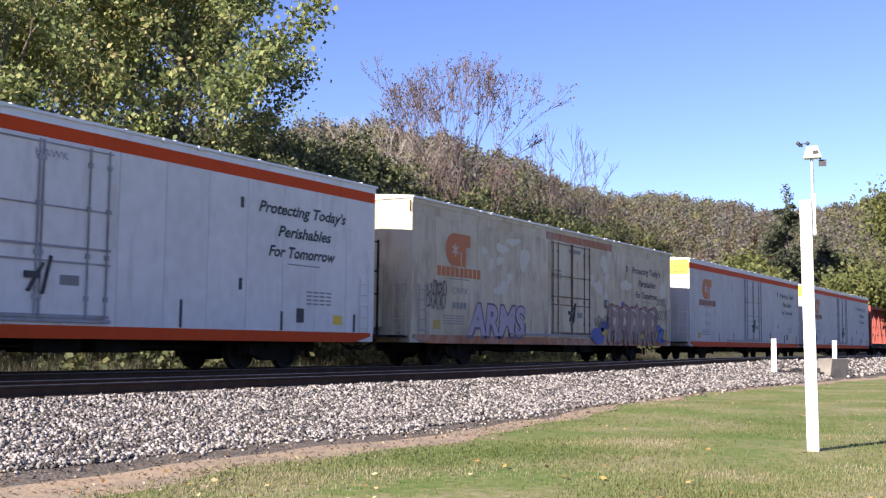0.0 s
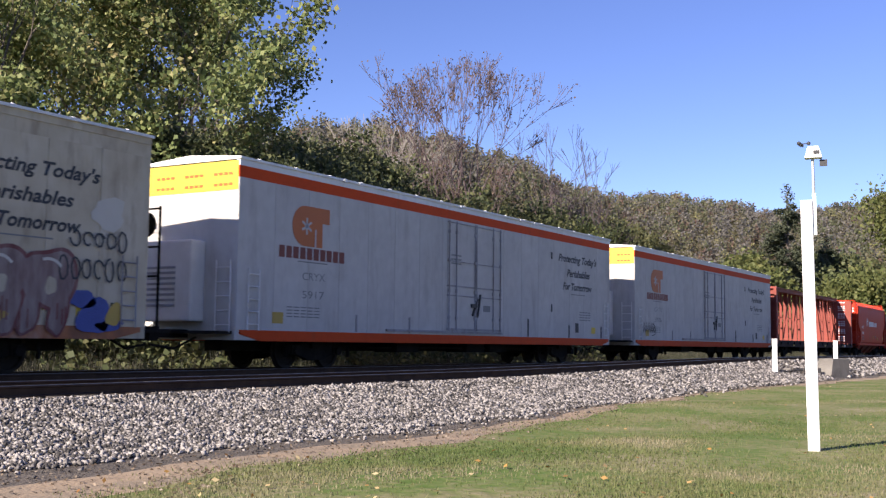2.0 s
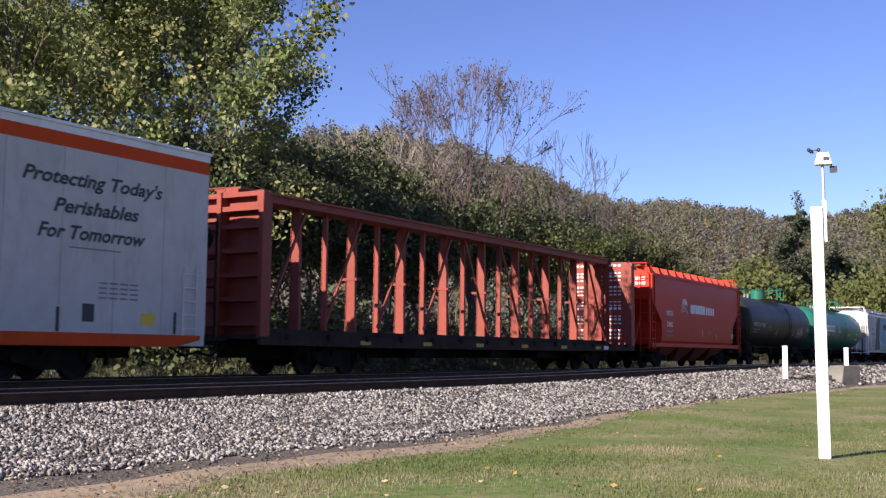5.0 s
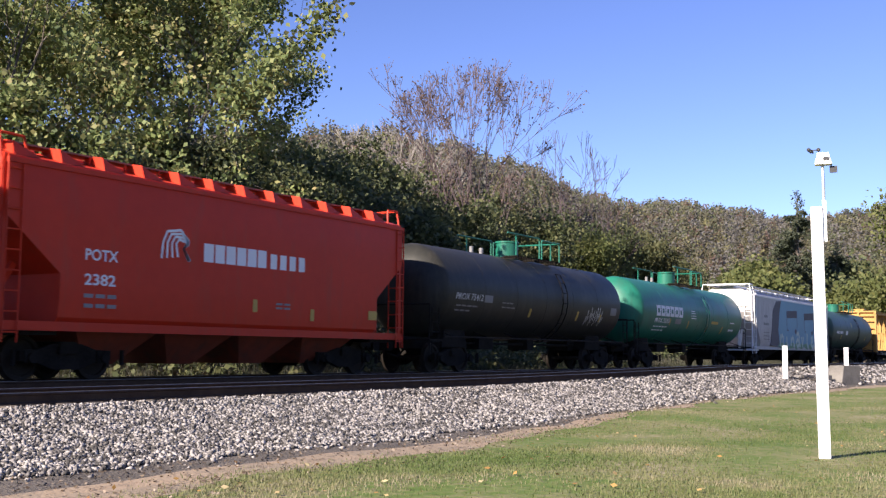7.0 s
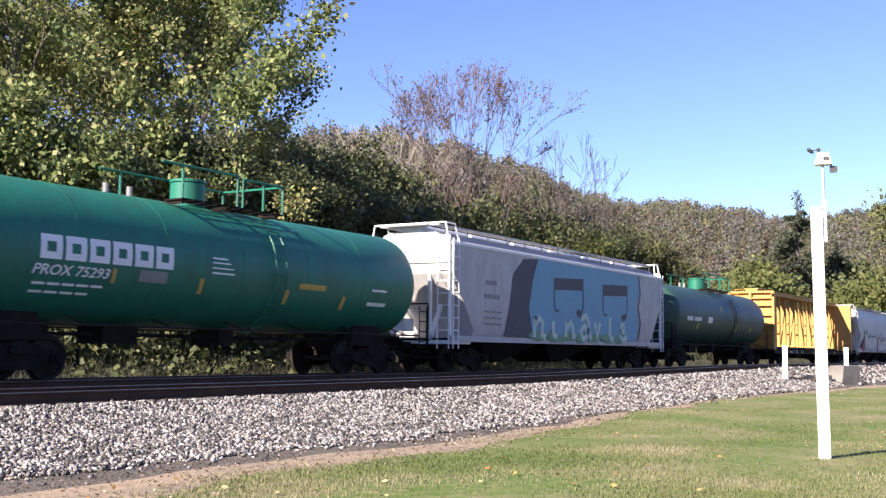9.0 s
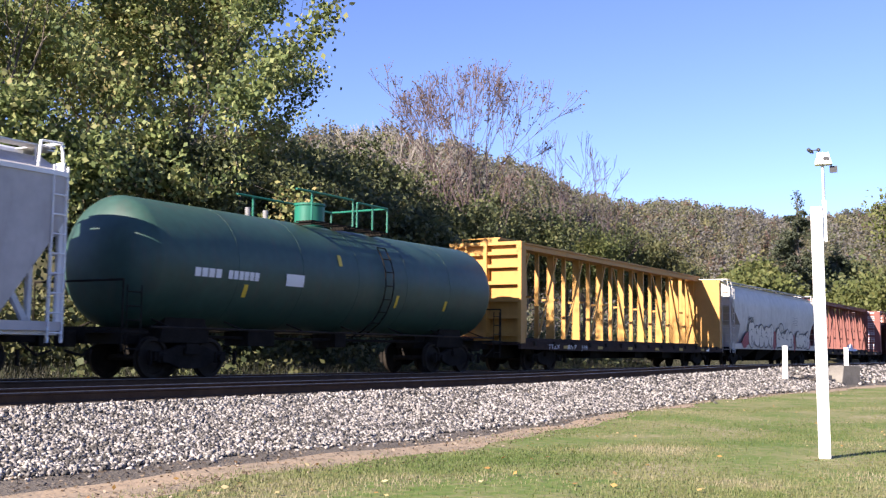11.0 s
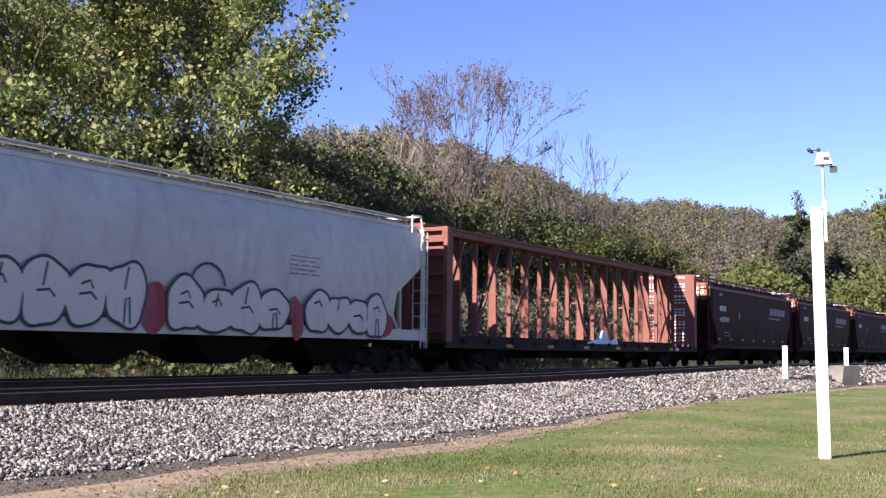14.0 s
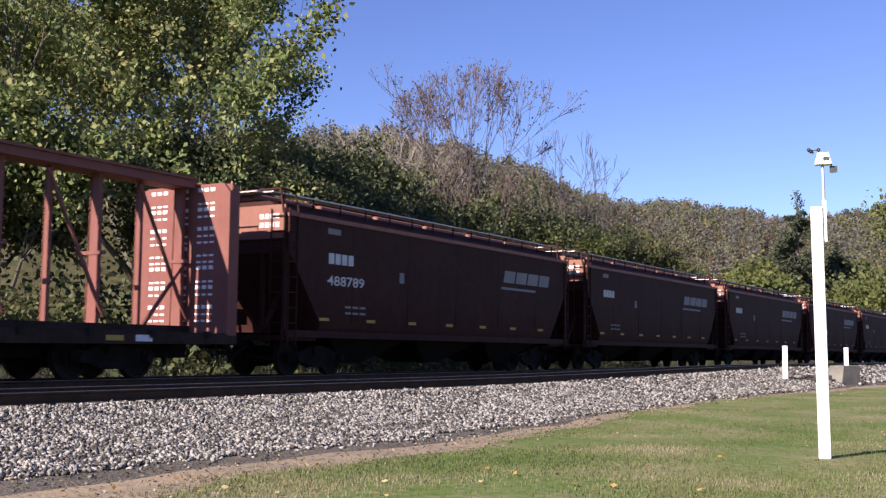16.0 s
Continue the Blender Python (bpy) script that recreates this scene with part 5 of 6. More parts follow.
def dead_vines():
    rng = random.Random(5)
    bm = bmesh.new()
    for k in range(26):
        x, y = 46.0 + rng.uniform(-0.9, 1.6), 11.0 + rng.uniform(-0.5, 0.35)
        p = Vector((x, y, ground_z(x, y) + 0.02))
        for q in range(5):
            n = p + Vector((rng.uniform(0.05, 0.35), rng.uniform(-0.18, 0.12), rng.uniform(-0.03, 0.09)))
            n.z = max(n.z, ground_z(n.x, n.y) + 0.015)
            rod(bm, p, n, 0.014, 4)
            p = n
    tagged(new("dead_vines", mesh("dead_vines", bm, M["bark"])), "tangle of dry dead vines on the ballast", "vines", kind="stuff")


# ---- foliage ----
def leaf_mat(name, cols, through=0.35, each=0.65, patch=0.9, scale=0.25):
    m = bpy.data.materials.new(name)
    m.use_nodes = True
    n, l = m.node_tree.nodes, m.node_tree.links
    out = n["Material Output"]
    n.remove(n["Principled BSDF"])
    geo = n.new("ShaderNodeNewGeometry")
    tc = n.new("ShaderNodeTexCoord")
    tex = n.new("ShaderNodeTexNoise")
    tex.inputs["Scale"].default_value = scale
    l.new(tc.outputs["Object"], tex.inputs["Vector"])
    mix = n.new("ShaderNodeMath")
    mix.operation = "MULTIPLY_ADD"
    l.new(geo.outputs["Random Per Island"], mix.inputs[0])
    mix.inputs[1].default_value = each
    half = n.new("ShaderNodeMath")
    half.operation = "MULTIPLY_ADD"
    half.inputs[1].default_value, half.inputs[2].default_value = patch, 0.5 - each / 2 - patch / 2
    l.new(tex.outputs["Fac"], half.inputs[0])
    l.new(half.outputs[0], mix.inputs[2])
    r = n.new("ShaderNodeValToRGB")
    e = r.color_ramp.elements
    for _ in cols[2:]:
        e.new(0.5)
    for k, c in enumerate(cols):
        e[k].position = 0.08 + 0.84 * k / (len(cols) - 1)
        e[k].color = (*c, 1)
    l.new(mix.outputs[0], r.inputs[0])
    d, t, ms = n.new("ShaderNodeBsdfPrincipled"), n.new("ShaderNodeBsdfTranslucent"), n.new("ShaderNodeMixShader")
    d.inputs["Roughness"].default_value, d.inputs["Specular IOR Level"].default_value = 0.6, 0.25
    l.new(r.outputs[0], d.inputs["Base Color"])
    l.new(r.outputs[0], t.inputs["Color"])
    ms.inputs[0].default_value = through
    l.new(d.outputs[0], ms.inputs[1])
    l.new(t.outputs[0], ms.inputs[2])
    l.new(ms.outputs[0], out.inputs["Surface"])
    return m


M.update(
    bark=surf("bark", [(0.06, 0.05, 0.04), (0.13, 0.11, 0.09)], 2, 0.9, fine=14, stretch=(3, 3, 0.6), bump=0.5, bump_dist=0.02),
    twig=surf("twig", [(0.06, 0.043, 0.043), (0.14, 0.105, 0.105)], 2, 0.9, fine=10, bump=0.2),
    pale_bark=surf("pale_bark", [(0.13, 0.115, 0.105), (0.27, 0.245, 0.22)], 1.5, 0.9, fine=10, bump=0.3),
    leaf_big=leaf_mat("leaf_big", [(0.05, 0.075, 0.028), (0.10, 0.135, 0.045), (0.165, 0.20, 0.07), (0.25, 0.262, 0.105), (0.29, 0.235, 0.105)], 0.26),
    # shade on the lower trees is put into this leaf colour
    leaf_shaded=leaf_mat("leaf_shaded", [(0.034, 0.046, 0.02), (0.062, 0.078, 0.034), (0.10, 0.115, 0.05), (0.19, 0.185, 0.085)], 0.3),
    leaf_light=leaf_mat("leaf_light", [(0.085, 0.105, 0.035), (0.13, 0.15, 0.05), (0.19, 0.19, 0.07)], 0.4),
    leaf_olive=leaf_mat("leaf_olive", [(0.06, 0.068, 0.03), (0.105, 0.11, 0.048), (0.165, 0.155, 0.07)], 0.35),
    leaf_rust=leaf_mat("leaf_rust", [(0.13, 0.085, 0.07), (0.17, 0.115, 0.09), (0.21, 0.15, 0.11)], 0.5),
    # hillside crowns, next four: aerial haze put in as brighter, greyer colour
    leaf_gray=leaf_mat("leaf_gray", [(0.14, 0.132, 0.118), (0.178, 0.167, 0.148), (0.22, 0.203, 0.178)], 0.45, 0.4),
    far_green=leaf_mat("far_green", [(0.10, 0.115, 0.065), (0.13, 0.145, 0.08), (0.16, 0.165, 0.095)], 0.45, 0.4),
    far_olive=leaf_mat("far_olive", [(0.13, 0.125, 0.08), (0.17, 0.158, 0.10), (0.21, 0.19, 0.12)], 0.45, 0.4),
    far_yellow=leaf_mat("far_yellow", [(0.18, 0.18, 0.09), (0.22, 0.21, 0.10), (0.26, 0.235, 0.115)], 0.45, 0.4),
    litter=leaf_mat("litter", [(0.03, 0.024, 0.018), (0.12, 0.085, 0.055), (0.32, 0.26, 0.2)], 0.1),
    needle=leaf_mat("needle", [(0.05, 0.062, 0.04), (0.08, 0.095, 0.06), (0.12, 0.13, 0.08)], 0.3),
    blade=leaf_mat("blade", [(0.07, 0.107, 0.03), (0.105, 0.14, 0.042), (0.17, 0.175, 0.075), (0.28, 0.24, 0.155)], 0.3, 0.3, 1.9, 0.5),
    # weed colour darkened to hold the shade seen beneath the cars
    straw_shaded=leaf_mat("straw_shaded", [(0.024, 0.032, 0.016), (0.045, 0.048, 0.03), (0.10, 0.09, 0.07)], 0.2),
    fallen=leaf_mat("fallen", [(0.20, 0.09, 0.03), (0.38, 0.22, 0.07), (0.55, 0.45, 0.25)], 0.2),
)


def quads(name, centre, size, nrng, mat, flat_=0.0, aspect=0.75):
    """Leaves: a small bent quad at each centre."""
    n = len(centre)
    u = nrng.normal(size=(n, 3))
    u[:, 2] *= 1 - flat_
    u /= np.linalg.norm(u, axis=1)[:, None]
    w = np.cross(u, nrng.normal(size=(n, 3)) + np.array([0, 0, 3.0 * flat_]))
    w /= np.linalg.norm(w, axis=1)[:, None] + 1e-9
    s = (size * nrng.uniform(0.6, 1.25, n))[:, None]
    v = np.empty((n, 4, 3))
    v[:, 0], v[:, 2] = centre - u * s * 0.5, centre + u * s * 0.5
    v[:, 1], v[:, 3] = centre + w * s * aspect * 0.5 + u * s * 0.08, centre - w * s * aspect * 0.5 + u * s * 0.08
    me = bpy.data.meshes.new(name)
    me.vertices.add(n * 4)
    me.vertices.foreach_set("co", v.ravel())
    me.loops.add(n * 4)
    me.loops.foreach_set("vertex_index", np.arange(n * 4, dtype=np.int32))
    me.polygons.add(n)
    me.polygons.foreach_set("loop_start", np.arange(0, n * 4, 4, dtype=np.int32))
    me.update(calc_edges=True)
    me.materials.append(mat)
    return me


def branches(bm, rng, p, d, length, r, level, tips, spread=0.6, seg=5, up=0.15, shrink=0.72, least=0.008, keep=0.66):
    """A limb that wanders, tapers and forks."""
    pts = 3
    q = p
    for k in range(pts):
        d = (d + Vector((rng.gauss(0, 0.13), rng.gauss(0, 0.13), rng.gauss(0, 0.08) + up * 0.3))).normalized()
        nq = q + d * length / pts
        r2 = max(r * (1 - 0.16), least)
        rod(bm, q, nq, r, seg, r2)
        q, r = nq, r2
        if level <= 2:
            tips.append(q.copy())
    if level == 0:
        return
    for k in range(3 if level > 1 else 2 + (rng.random() < 0.5)):
        side = Vector((rng.gauss(0, 1), rng.gauss(0, 1), rng.gauss(0, 0.7))).normalized()
        nd = (d + side * spread * rng.uniform(0.6, 1.3) + Vector((0, 0, up))).normalized()
        branches(bm, rng, q, nd, length * shrink * rng.uniform(0.8, 1.15), max(r * keep, least), level - 1, tips, spread, max(seg - 1, 3), up, shrink, least, keep)


def tree(x, y, height, trunk_r, leafm, per_tip, leaf, label, seed, levels=4, trunk_part=0.3, bark="bark", spread=0.6, scatter=0.6, lean=(0, 0), group="", shrink=0.72, up=0.15, least=0.008, keep=0.66, tufts=1.0):
    rng = random.Random(seed)
    nrng = np.random.default_rng(seed)
    ob = tagged(new("tree"), label, "tree", group)
    z = ground_z(x, y)
    bm = bmesh.new()
    tips = []
    d = Vector((lean[0], lean[1], 1)).normalized()
    total = sum(shrink ** k for k in range(levels))
    first = height * trunk_part
    base = Vector((0, 0, -0.3))
    rod(bm, base, base + Vector((0, 0, 0.7)), trunk_r * 1.5, 9, trunk_r * 1.05)
    mid = base + Vector((0, 0, 0.6)) + d * (first - 0.6)
    rod(bm, base + Vector((0, 0, 0.6)), mid, trunk_r * 1.06, 9, trunk_r * 0.8)
    for k in range(4):
        a = math.tau * (k + rng.random() * 0.6) / 4
        nd = (d + Vector((math.cos(a), math.sin(a), 0)) * spread * (0.25 if k == 0 else 0.9)).normalized()
        branches(bm, rng, mid - d * first * 0.25 * (k / 4), nd, (height - first) / total * 1.05, trunk_r * 0.6, levels - 1, tips, spread, 6, up, shrink, least, keep)
    part("trunk", bm, M[bark], ob, smooth=50)
    if per_tip:
        t = np.array([tuple(v) for v in tips])
        if tufts < 1:
            t = t[nrng.uniform(size=len(t)) < tufts]
        if per_tip < 1:
            t, per_tip = t[nrng.uniform(size=len(t)) < per_tip], 1
        c = np.repeat(t, per_tip, axis=0) + nrng.normal(size=(len(t) * per_tip, 3)) * scatter
        c = c[c[:, 2] > 0.4]
        o = new("crown", quads("crown", c, leaf, nrng, M[leafm]))
        o.parent = ob
    ob.matrix_world = pose(x, y, z, 0, 0, rng.uniform(0, 360))
    return ob


dead_vines()
# tall leafy trees close behind the main track
G1 = "leafy trees behind the track"
tall = "tall leafy tree with yellowing green leaves"
tree(33.0, 32.6, 17.5, 0.34, "leaf_big", 62, 0.205, tall, 11, 5, 0.2, spread=0.85, scatter=0.32, group=G1, tufts=0.5)
tree(37.5, 39.5, 18.5, 0.36, "leaf_big", 55, 0.22, tall, 12, 5, 0.2, spread=0.85, scatter=0.34, group=G1, tufts=0.5)
tree(24.0, 33.5, 17, 0.30, "leaf_big", 34, 0.21, tall, 13, 5, 0.18, spread=0.85, scatter=0.3, group=G1, tufts=0.38)
# low trees: their shade comes from the darkened leaf colour
tree(42.0, 37.0, 9.5, 0.2, "leaf_shaded", 30, 0.24, "dark green young tree in shade", 15, 5, 0.15, spread=0.7, scatter=0.36, group=G1, tufts=0.6)
for x, y, hh, lm, lab, sd in ((27.5, 29.5, 8.5, "leaf_shaded", "slim dark understorey tree in shade", 16), (34.5, 30.0, 8.0, "leaf_shaded", "slim dark understorey tree in shade", 17),
                              (39.0, 32.0, 7.6, "leaf_shaded", "slim dark understorey tree in shade", 18), (21.0, 29.0, 8.0, "leaf_big", "slim understorey tree with yellow leaves", 19)):
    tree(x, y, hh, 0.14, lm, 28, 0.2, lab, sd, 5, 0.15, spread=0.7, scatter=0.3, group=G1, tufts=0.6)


def vase_tree(x, y, height, trunk_r, bark, label, seed, limbs=6, wide=0.36, levels=5, leafm="", tufts=0.5, spread=0.36, least=0.02):
    """A leafless tree whose limbs leave a short trunk steeply and fan out into fine twigs."""
    rng, nrng = random.Random(seed), np.random.default_rng(seed)
    ob = tagged(new("tree"), label, "tree", G2)
    bm, tips = bmesh.new(), []
    fork = height * 0.2
    rod(bm, (0, 0, -0.3), (0, 0, fork), trunk_r * 1.15, 9, trunk_r * 0.85)
    total = sum(0.64 ** k for k in range(levels))
    for k in range(limbs):
        a = math.tau * (k + 0.5 * rng.random()) / limbs
        w = wide * (0.15 if k == 0 else rng.uniform(0.55, 1.1))
        branches(bm, rng, Vector((0, 0, fork - 0.25 * (k % 3))), Vector((math.cos(a) * w, math.sin(a) * w, 1)).normalized(), (height - fork) / total * rng.uniform(0.92, 1.1), trunk_r * 0.5, levels - 1, tips, spread, 6, 0.10, 0.64, least, 0.68)
    part("trunk", bm, M[bark], ob, smooth=50)
    if leafm:
        t = np.array([tuple(v) for v in tips])
        t = t[nrng.uniform(size=len(t)) < tufts]
        c = np.repeat(t, 3, axis=0) + nrng.normal(size=(len(t) * 3, 3)) * 0.22
        o = new("crown", quads("crown", c, 0.17, nrng, M[leafm]))
        o.parent = ob
    ob.matrix_world = pose(x, y, ground_z(x, y), 0, 0, rng.uniform(0, 360))


# bare and thinly leaved trees further on
G2 = "thin autumn trees beyond the track"
rusty, barel = "nearly bare autumn tree with a few rusty leaves", "bare gray tree with fine twigs"
vase_tree(64.5, 37.0, 18.6, 0.32, "twig", rusty, 21, 6, 0.13, 6, "leaf_rust", 0.11, 0.33, 0.014)
vase_tree(63.2, 35.9, 13.5, 0.2, "twig", rusty, 22, 3, 0.22, 5, "leaf_rust", 0.15, 0.33, 0.016)
for x, y, hh, sd, bk in ((83.0, 38.6, 16.6, 23, "twig"), (87.0, 38.4, 14.2, 24, "twig"), (61.5, 42.0, 15.2, 25, "pale_bark")):
    vase_tree(x, y, hh, 0.16, bk, barel, sd, 4, 0.22, 5, least=0.014)
# belt of green trees under them
G3 = "belt of trees beyond the track"
belt = [(48, 38, 8.6, "leaf_shaded"), (55, 42, 9.6, "leaf_shaded"), (58, 36, 7.6, "leaf_shaded"), (66, 44, 9.6, "leaf_olive"), (70, 37, 7.6, "leaf_shaded"), (76, 42, 9, "leaf_olive"),
        (80, 36, 7, "leaf_light"), (88, 39, 9.4, "leaf_shaded"), (93, 36, 7.5, "leaf_olive"), (100, 42, 9.6, "leaf_olive"), (108, 39, 7, "leaf_shaded"), (62, 50, 10.4, "leaf_shaded"), (84, 50, 10, "leaf_olive"), (98, 50, 10, "leaf_olive"), (43, 33, 7, "leaf_shaded"), (49, 33, 6, "leaf_shaded"), (52, 47, 10, "leaf_olive"), (73, 46, 9, "leaf_shaded")]
words = {"leaf_shaded": "dark green tree standing in shade", "leaf_olive": "olive autumn tree beyond the track", "leaf_light": "light green tree beyond the track"}
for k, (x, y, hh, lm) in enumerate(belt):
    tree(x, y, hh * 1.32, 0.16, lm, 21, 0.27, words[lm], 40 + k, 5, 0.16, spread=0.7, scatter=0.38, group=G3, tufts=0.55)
# down the line
tree(123.0, 33.0, 8.6, 0.2, "leaf_light", 20, 0.55, "rounded light green tree down the line", 70, 5, 0.14, spread=0.75, scatter=0.9)
tree(131.0, 36.5, 9.5, 0.2, "leaf_light", 20, 0.55, "rounded light green tree down the line", 71, 5, 0.14, spread=0.75, scatter=0.9)
tree(122.0, 22.6, 8.0, 0.2, "leaf_light", 20, 0.5, "pale green tree beside the track", 72, 5, 0.14, spread=0.75, scatter=0.9)
tree(140.0, 28.0, 11.0, 0.2, "leaf_shaded", 20, 0.55, "dark green tree beside the track", 73, 5, 0.14, spread=0.75, scatter=0.9)
tree(150.0, 25.0, 13.0, 0.2, "leaf_olive", 20, 0.55, "olive tree beside the track", 74, 5, 0.14, spread=0.75, scatter=0.9)
tree(50.0, 5.0, 8.6, 0.16, "leaf_light", 8, 0.17, "light green tree overhanging the lawn", 75, 5, 0.3, spread=0.6, scatter=0.35)


def conifer(x, y, height, seed):
    rng, nrng = random.Random(seed), np.random.default_rng(seed)
    ob = tagged(new("tree"), "tall dark conifer with a bare top", "tree")
    bm = bmesh.new()
    rod(bm, (0, 0, -0.3), (0, 0, height), 0.32, 8, 0.03)
    pts = []
    for k in range(120):
        f = k / 120
        z = height * (0.12 + 0.87 * f)
        a = rng.uniform(0, math.tau)
        ln = (1 - f) ** 0.9 * height * 0.30 * rng.uniform(0.6, 1.15) + 0.3
        e = Vector((math.cos(a) * ln, math.sin(a) * ln, z - ln * 0.12 + 0.3 * f))
        rod(bm, (0, 0, z), e, 0.05, 4, 0.015)
        n = int((14 if f > 0.85 else 120) * (0.4 + ln / 3))
        for q in range(n):
            g = rng.uniform(0.25, 1.0)
            pts.append((e.x * g + rng.gauss(0, 0.16), e.y * g + rng.gauss(0, 0.16), z + (e.z - z) * g + rng.gauss(0, 0.14)))
    part("trunk", bm, M["bark"], ob)
    o = new("crown", quads("crown", np.array(pts), 0.5, nrng, M["needle"], 0.4, 0.35))
    o.parent = ob
    ob.matrix_world = pose(x, y, ground_z(x, y))


conifer(128.0, 30.6, 19.2, 81)
conifer(137.0, 28.2, 14.0, 82)


def shrubs():
    """Low scrub along the foot of the trees."""
    nrng = np.random.default_rng(91)
    pts = []
    for k in range(640):
        x = nrng.uniform(8, 120) if k % 3 else nrng.uniform(10, 48)
        y = nrng.uniform(27.5, 32) if x < 60 else nrng.uniform(27.5, 36)
        r = nrng.uniform(0.7, 1.9)
        n = 190
        if k % 16 in (1, 5, 9):
            x, y, r = nrng.uniform(8, 38), nrng.uniform(26.0, 30.5), nrng.uniform(1.2, 2.3)
        elif k % 4 == 2:
            x, y, r, n = nrng.uniform(6, 62), nrng.uniform(23.4, 26.0), nrng.uniform(0.35, 0.75), 90
        q = nrng.normal(size=(n, 3)) * np.array([r, r, r * 0.7]) * 0.55
        q[:, 2] = np.abs(q[:, 2]) * 1.5
        pts.append(q + np.array([x, y, ground_z(x, y) + 0.1]))
    for nm, part_, mt in (("green", slice(0, 400), "leaf_shaded"), ("olive", slice(400, 640), "leaf_olive")):
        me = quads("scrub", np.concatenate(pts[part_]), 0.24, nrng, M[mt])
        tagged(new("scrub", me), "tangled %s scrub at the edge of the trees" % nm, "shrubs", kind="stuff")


shrubs()


def stalks(name, label, n, area, hgt, width, mat, seed, cat):
    """Standing blades, each one bent triangle pair."""
    nrng = np.random.default_rng(seed)
    x, y = area(nrng, n)
    z = np.array([ground_z(a, b) for a, b in zip(x, y)])
    h = hgt * nrng.uniform(0.5, 1.3, len(x))
    a = nrng.uniform(0, math.tau, len(x))
    lx, ly = nrng.normal(size=len(x)) * h * 0.3, nrng.normal(size=len(x)) * h * 0.3
    v = np.empty((len(x), 3, 3))
    w = width * nrng.uniform(0.7, 1.3, len(x))
    v[:, 0] = np.stack([x - np.cos(a) * w, y - np.sin(a) * w, z - 0.01], 1)
    v[:, 1] = np.stack([x + np.cos(a) * w, y + np.sin(a) * w, z - 0.01], 1)
    v[:, 2] = np.stack([x + lx, y + ly, z + h], 1)
    m = len(x)
    me = bpy.data.meshes.new(name)
    me.vertices.add(m * 3)
    me.vertices.foreach_set("co", v.ravel())
    me.loops.add(m * 3)
    me.loops.foreach_set("vertex_index", np.arange(m * 3, dtype=np.int32))
    me.polygons.add(m)
    me.polygons.foreach_set("loop_start", np.arange(0, m * 3, 3, dtype=np.int32))
    me.update(calc_edges=True)
    me.materials.append(M[mat])
    tagged(new(name, me), label, cat, kind="stuff")


def weed_area(r, n):
    return r.uniform(6, 110, n), 23.0 + np.abs(r.normal(size=n)) * 1.3


def fan(r, n, near, far, lo, hi):
    """Random places in the view's fan, denser towards the eye."""
    d = near * (far / near) ** r.uniform(0, 1, n)
    a = np.radians(r.uniform(lo, hi, n))
    return d * np.cos(a), d * np.sin(a)


def lawn_area(r, n):
    x, y = fan(r, n, 7.5, 48, 6, 50)
    edge = np.array([grass_edge(a) for a in x])
    patch = np.sin(x * 0.8 + 2 * np.sin(y * 0.9)) + np.sin(y * 1.7 + x * 0.35)
    ok = (y < edge + r.normal(size=n) * 0.3) & (patch + r.normal(size=n) * 0.9 > -0.25)
    return x[ok], y[ok]


stalks("tall_weeds", "dry weeds with shade-darkened colour along the far side of the track", 34000, weed_area, 0.75, 0.015, "straw_shaded", 101, "weeds")
stalks("grass", "short autumn lawn grass with worn patches", 260000, lawn_area, 0.032, 0.007, "blade", 102, "grass")


def fallen_leaves():
    nrng = np.random.default_rng(103)
    x, y = fan(nrng, 420, 8, 45, 6, 50)
    ok = y < np.array([grass_edge(a) for a in x]) + 0.8
    x, y = x[ok], y[ok]
    c = np.stack([x, y, np.array([ground_z(a, b) for a, b in zip(x, y)]) + 0.035], 1)
    me = quads("fallen_leaves", c, 0.062, nrng, M["fallen"], 0.85)
    tagged(new("fallen_leaves", me), "scattered yellow and brown fallen leaves on the lawn", "leaves", kind="stuff")


fallen_leaves()


def litter():
    """Crumbs of leaf, twig and stone on the bare strip."""
    nrng = np.random.default_rng(105)
    x = 5 + 40 * nrng.uniform(0, 1, 5200) ** 1.6
    g, f = np.array([grass_edge(a) for a in x]), np.array([ballast_foot(a) for a in x])
    y = g + (f - g) * nrng.uniform(-0.25, 1.05, len(x)) ** 1.0
    c = np.stack([x, y, np.array([ground_z(a, b) for a, b in zip(x, y)]) + 0.012], 1)
    me = quads("litter", c, 0.045, nrng, M["litter"], 0.8, 0.6)
    tagged(new("litter", me), "brown leaf crumbs and grit on the bare dirt", "litter", kind="stuff")


litter()


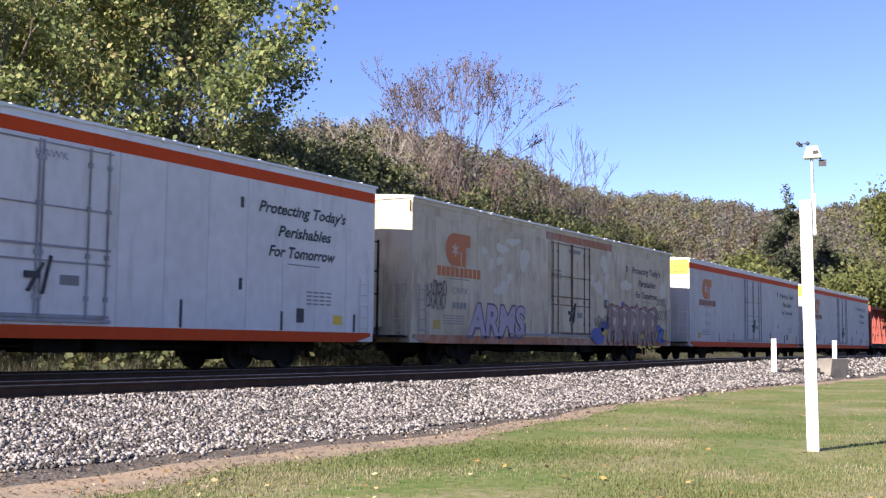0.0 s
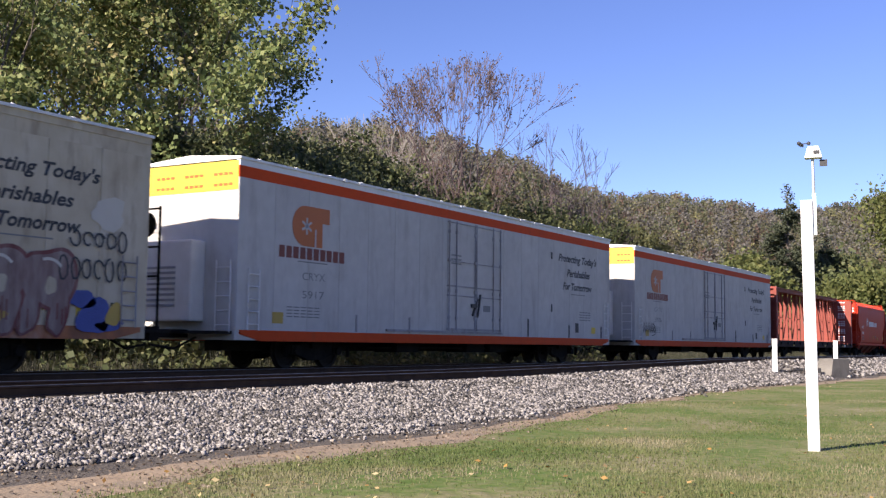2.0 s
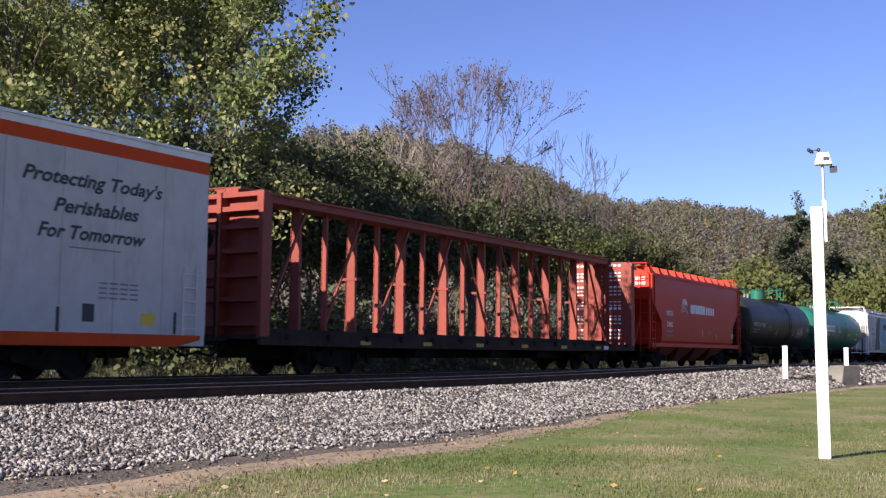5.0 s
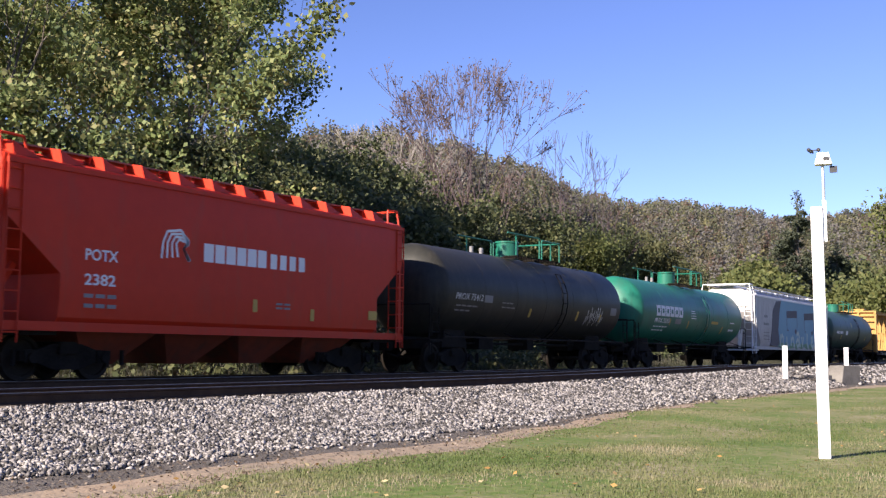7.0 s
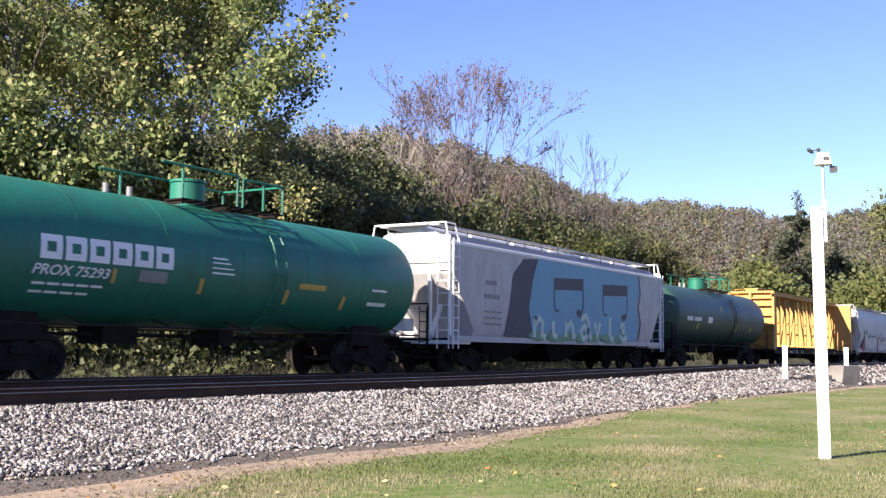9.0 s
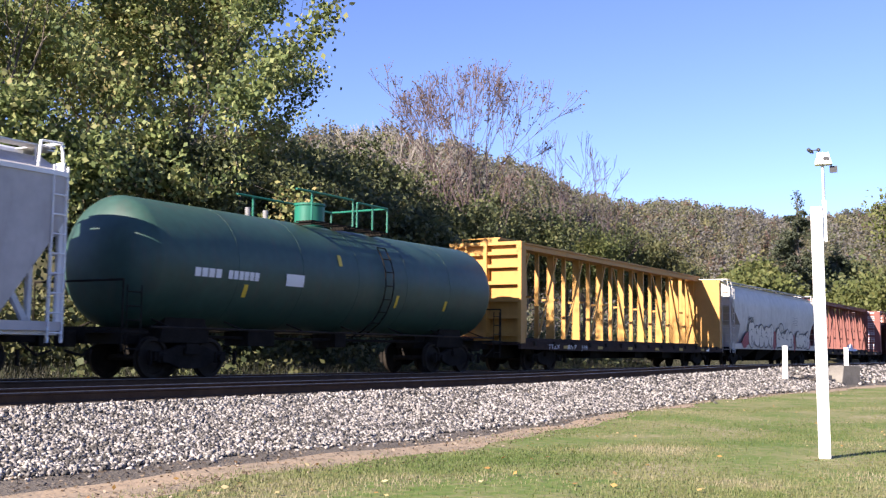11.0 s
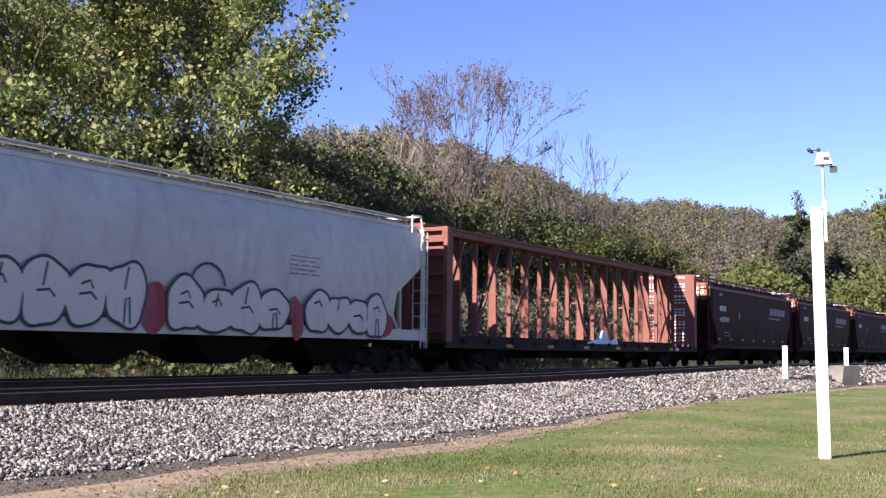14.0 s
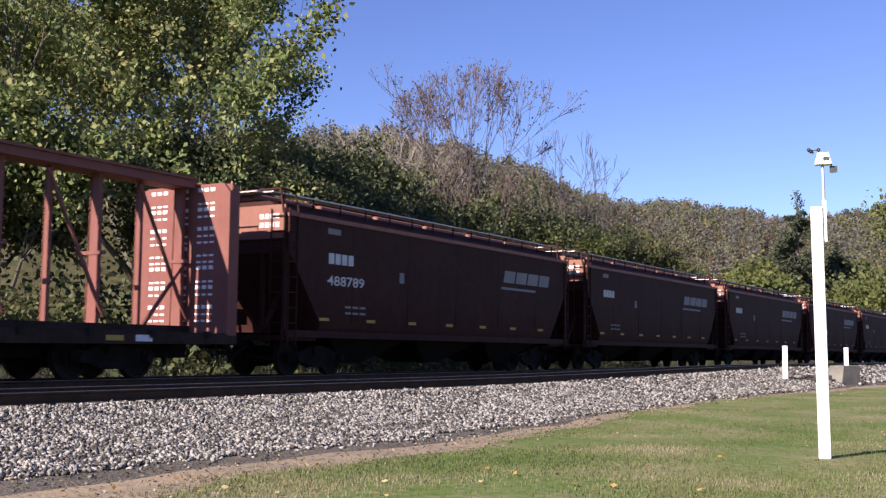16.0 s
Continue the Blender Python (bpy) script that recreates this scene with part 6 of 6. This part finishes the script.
def ballast():
    """Crushed stone on the shoulder, each a rough lump."""
    nrng = np.random.default_rng(104)
    base = np.array([(1, 0, 0), (-1, 0, 0), (0, 1, 0), (0, -1, 0), (0, 0, 1), (0, 0, -1)], float)
    tri = np.array([(0, 2, 4), (2, 1, 4), (1, 3, 4), (3, 0, 4), (2, 0, 5), (1, 2, 5), (3, 1, 5), (0, 3, 5)])
    xs, ys, ss = [], [], []
    for x0, x1, n, s in ((4, 16, 44000, 0.031), (16, 28, 27000, 0.037), (28, 48, 15000, 0.056), (48, 90, 6000, 0.09)):
        x = nrng.uniform(x0, x1, n)
        f = np.array([ballast_foot(a) for a in x])
        t = nrng.uniform(0, 1, n)
        y = f - 0.12 + (13.12 - f) * t + np.where(nrng.uniform(size=n) < 0.06, -np.abs(nrng.normal(size=n)) * 0.35, 0)
        xs.append(x), ys.append(y), ss.append(s * nrng.uniform(0.55, 1.35, n))
    x, y, s = np.concatenate(xs), np.concatenate(ys), np.concatenate(ss)
    z = np.array([ground_z(a, b) for a, b in zip(x, y)]) + s * nrng.uniform(0.0, 0.75, len(x))
    z += 0.085 * np.clip((y - 12.35) / 0.6, 0, 1)
    n = len(x)
    v = base[None] * nrng.uniform(0.55, 1.45, (n, 6, 1)) * np.array([1, 0.85, 0.7]) + nrng.normal(size=(n, 6, 3)) * 0.22
    a = nrng.uniform(0, math.tau, n)
    b = nrng.uniform(-0.7, 0.7, n)
    c, d = np.cos(a)[:, None], np.sin(a)[:, None]
    v = np.stack([v[..., 0] * c - v[..., 1] * d, v[..., 0] * d + v[..., 1] * c, v[..., 2]], -1)
    c, d = np.cos(b)[:, None], np.sin(b)[:, None]
    v = np.stack([v[..., 0] * c - v[..., 2] * d, v[..., 1], v[..., 0] * d + v[..., 2] * c], -1)
    v = v * s[:, None, None] + np.stack([x, y, z], 1)[:, None]
    f = (tri[None] + (np.arange(n) * 6)[:, None, None]).reshape(-1)
    m = n * len(tri)
    me = bpy.data.meshes.new("ballast")
    me.vertices.add(n * 6)
    me.vertices.foreach_set("co", v.ravel())
    me.loops.add(m * 3)
    me.loops.foreach_set("vertex_index", f.astype(np.int32))
    me.polygons.add(m)
    me.polygons.foreach_set("loop_start", np.arange(0, m * 3, 3, dtype=np.int32))
    me.update(calc_edges=True)
    me.materials.append(M["stone"])
    tagged(new("ballast", me), "loose gray crushed-stone ballast on the shoulder", "gravel", kind="stuff")


ballast()


# ---- wooded hills ----
RIDGE_AZ = [-180, -60, 0, 6, 10.1, 11.9, 13.2, 14.8, 16.7, 19, 21.5, 23.4, 25.9, 28.1, 31, 33.3, 35.4, 37.4, 38.9, 45, 60, 100, 180]
RIDGE_S = [0.06, 0.06, 0.11, 0.137, 0.124, 0.119, 0.119, 0.122, 0.128, 0.132, 0.137, 0.141, 0.159, 0.175, 0.194, 0.197, 0.200, 0.202, 0.197, 0.19, 0.17, 0.12, 0.06]
RIDGE_R = [900, 900, 900, 900, 900, 900, 890, 880, 880, 870, 840, 640, 520, 470, 430, 420, 410, 400, 400, 400, 400, 500, 900]


def hill_z(az, f):
    """Height of the slope at azimuth az, f from foot (0) to ridge (1)."""
    s, r = float(np.interp(az, RIDGE_AZ, RIDGE_S)), float(np.interp(az, RIDGE_AZ, RIDGE_R))
    top = s * r - 13
    wob = 0.035 * top * (math.sin(az * 1.7) + math.sin(az * 0.73 + 1) + 0.6 * math.sin(az * 4.1))
    return r, (top + wob * 0.4) * (1 - math.cos(math.pi * min(f, 1.0))) / 2 + 1.0


def hills():
    verts, faces = [], []
    azs = [k for k in range(-180, 0, 6)] + [0.5 * k for k in range(0, 141)] + [k for k in range(75, 181, 6)]
    fs = [0, 0.08, 0.2, 0.35, 0.5, 0.65, 0.8, 0.9, 1.0, 1.15, 1.5]
    for az in azs:
        for f in fs:
            r, z = hill_z(az, f)
            d = r * (0.38 + 0.62 * f)
            verts.append((d * math.cos(radians(az)), d * math.sin(radians(az)), z if f else -1.0))
    n = len(fs)
    for i in range(len(azs) - 1):
        for j in range(n - 1):
            faces.append((i * n + j, (i + 1) * n + j, (i + 1) * n + j + 1, i * n + j + 1))
    me = bpy.data.meshes.new("hills")
    me.from_pydata(verts, [], faces)
    me.materials.append(M["hill"])
    me.polygons.foreach_set("use_smooth", [True] * len(faces))
    tagged(new("hills", me), "wooded autumn ridge closing the valley", "hill", kind="structure")
    rng, nrng = random.Random(120), np.random.default_rng(120)
    groups = {"far_green": [], "far_olive": [], "leaf_gray": [], "leaf_rust": [], "far_yellow": []}
    names = list(groups)
    sizes = {nm: [] for nm in names}
    for k in range(7400):
        az = rng.uniform(4, 46)
        f = rng.uniform(0.02, 1.02)
        r, z = hill_z(az, f)
        d = r * (0.38 + 0.62 * f)
        x, y = d * math.cos(radians(az)), d * math.sin(radians(az))
        green = math.sin(az * 0.9 + f * 5) + math.sin(f * 9 + az * 0.31)
        wts = [2.2 + green, 2.8, 4.6 - green, 1.0, 0.5 + 0.4 * green]
        nm = rng.choices(names, [max(w, 0.1) for w in wts])[0]
        rad = rng.uniform(1.6, 3.9) * (0.6 + 0.55 * r / 900)
        hgt = rng.uniform(6, 13)
        c = 50
        q = nrng.normal(size=(c, 3))
        q /= np.linalg.norm(q, axis=1)[:, None]
        q *= nrng.uniform(0.55, 1.05, (c, 1)) * np.array([rad, rad, hgt * 0.5])
        groups[nm].append(q + np.array([x, y, z + hgt * 0.45]))
        sizes[nm].append(np.full(c, 0.55 + 0.0013 * d))
    tints = {"far_green": "dark green", "far_olive": "olive", "leaf_gray": "leafless gray-brown", "leaf_rust": "rusty brown", "far_yellow": "yellow-green"}
    for nm, lst in groups.items():
        me = quads("far_woods", np.concatenate(lst), np.concatenate(sizes[nm]), nrng, M[nm], 0.0, 0.8)
        tagged(new("far_woods", me), "distant %s tree crowns covering the hillside" % tints[nm], "woods", kind="stuff")


hills()


# ---- motion of the train ----
SPEED = 16.7


def motions():
    for car, x in train:
        walk(car, [(t, pose(x - SPEED * t, TRACK_Y, 0)) for t in range(0, 17)])
    turn = math.degrees(SPEED / WHEEL_R) / FPS
    rows = [(k / FPS, Matrix.Rotation(radians(-turn * k), 4, "Y")) for k in range(0, 16 * FPS + 1)]
    for w, dx in wheelsets:
        shift = Matrix.Translation((dx, 0, WHEEL_R))
        walk(w, [(t, shift @ m) for t, m in rows])


motions()
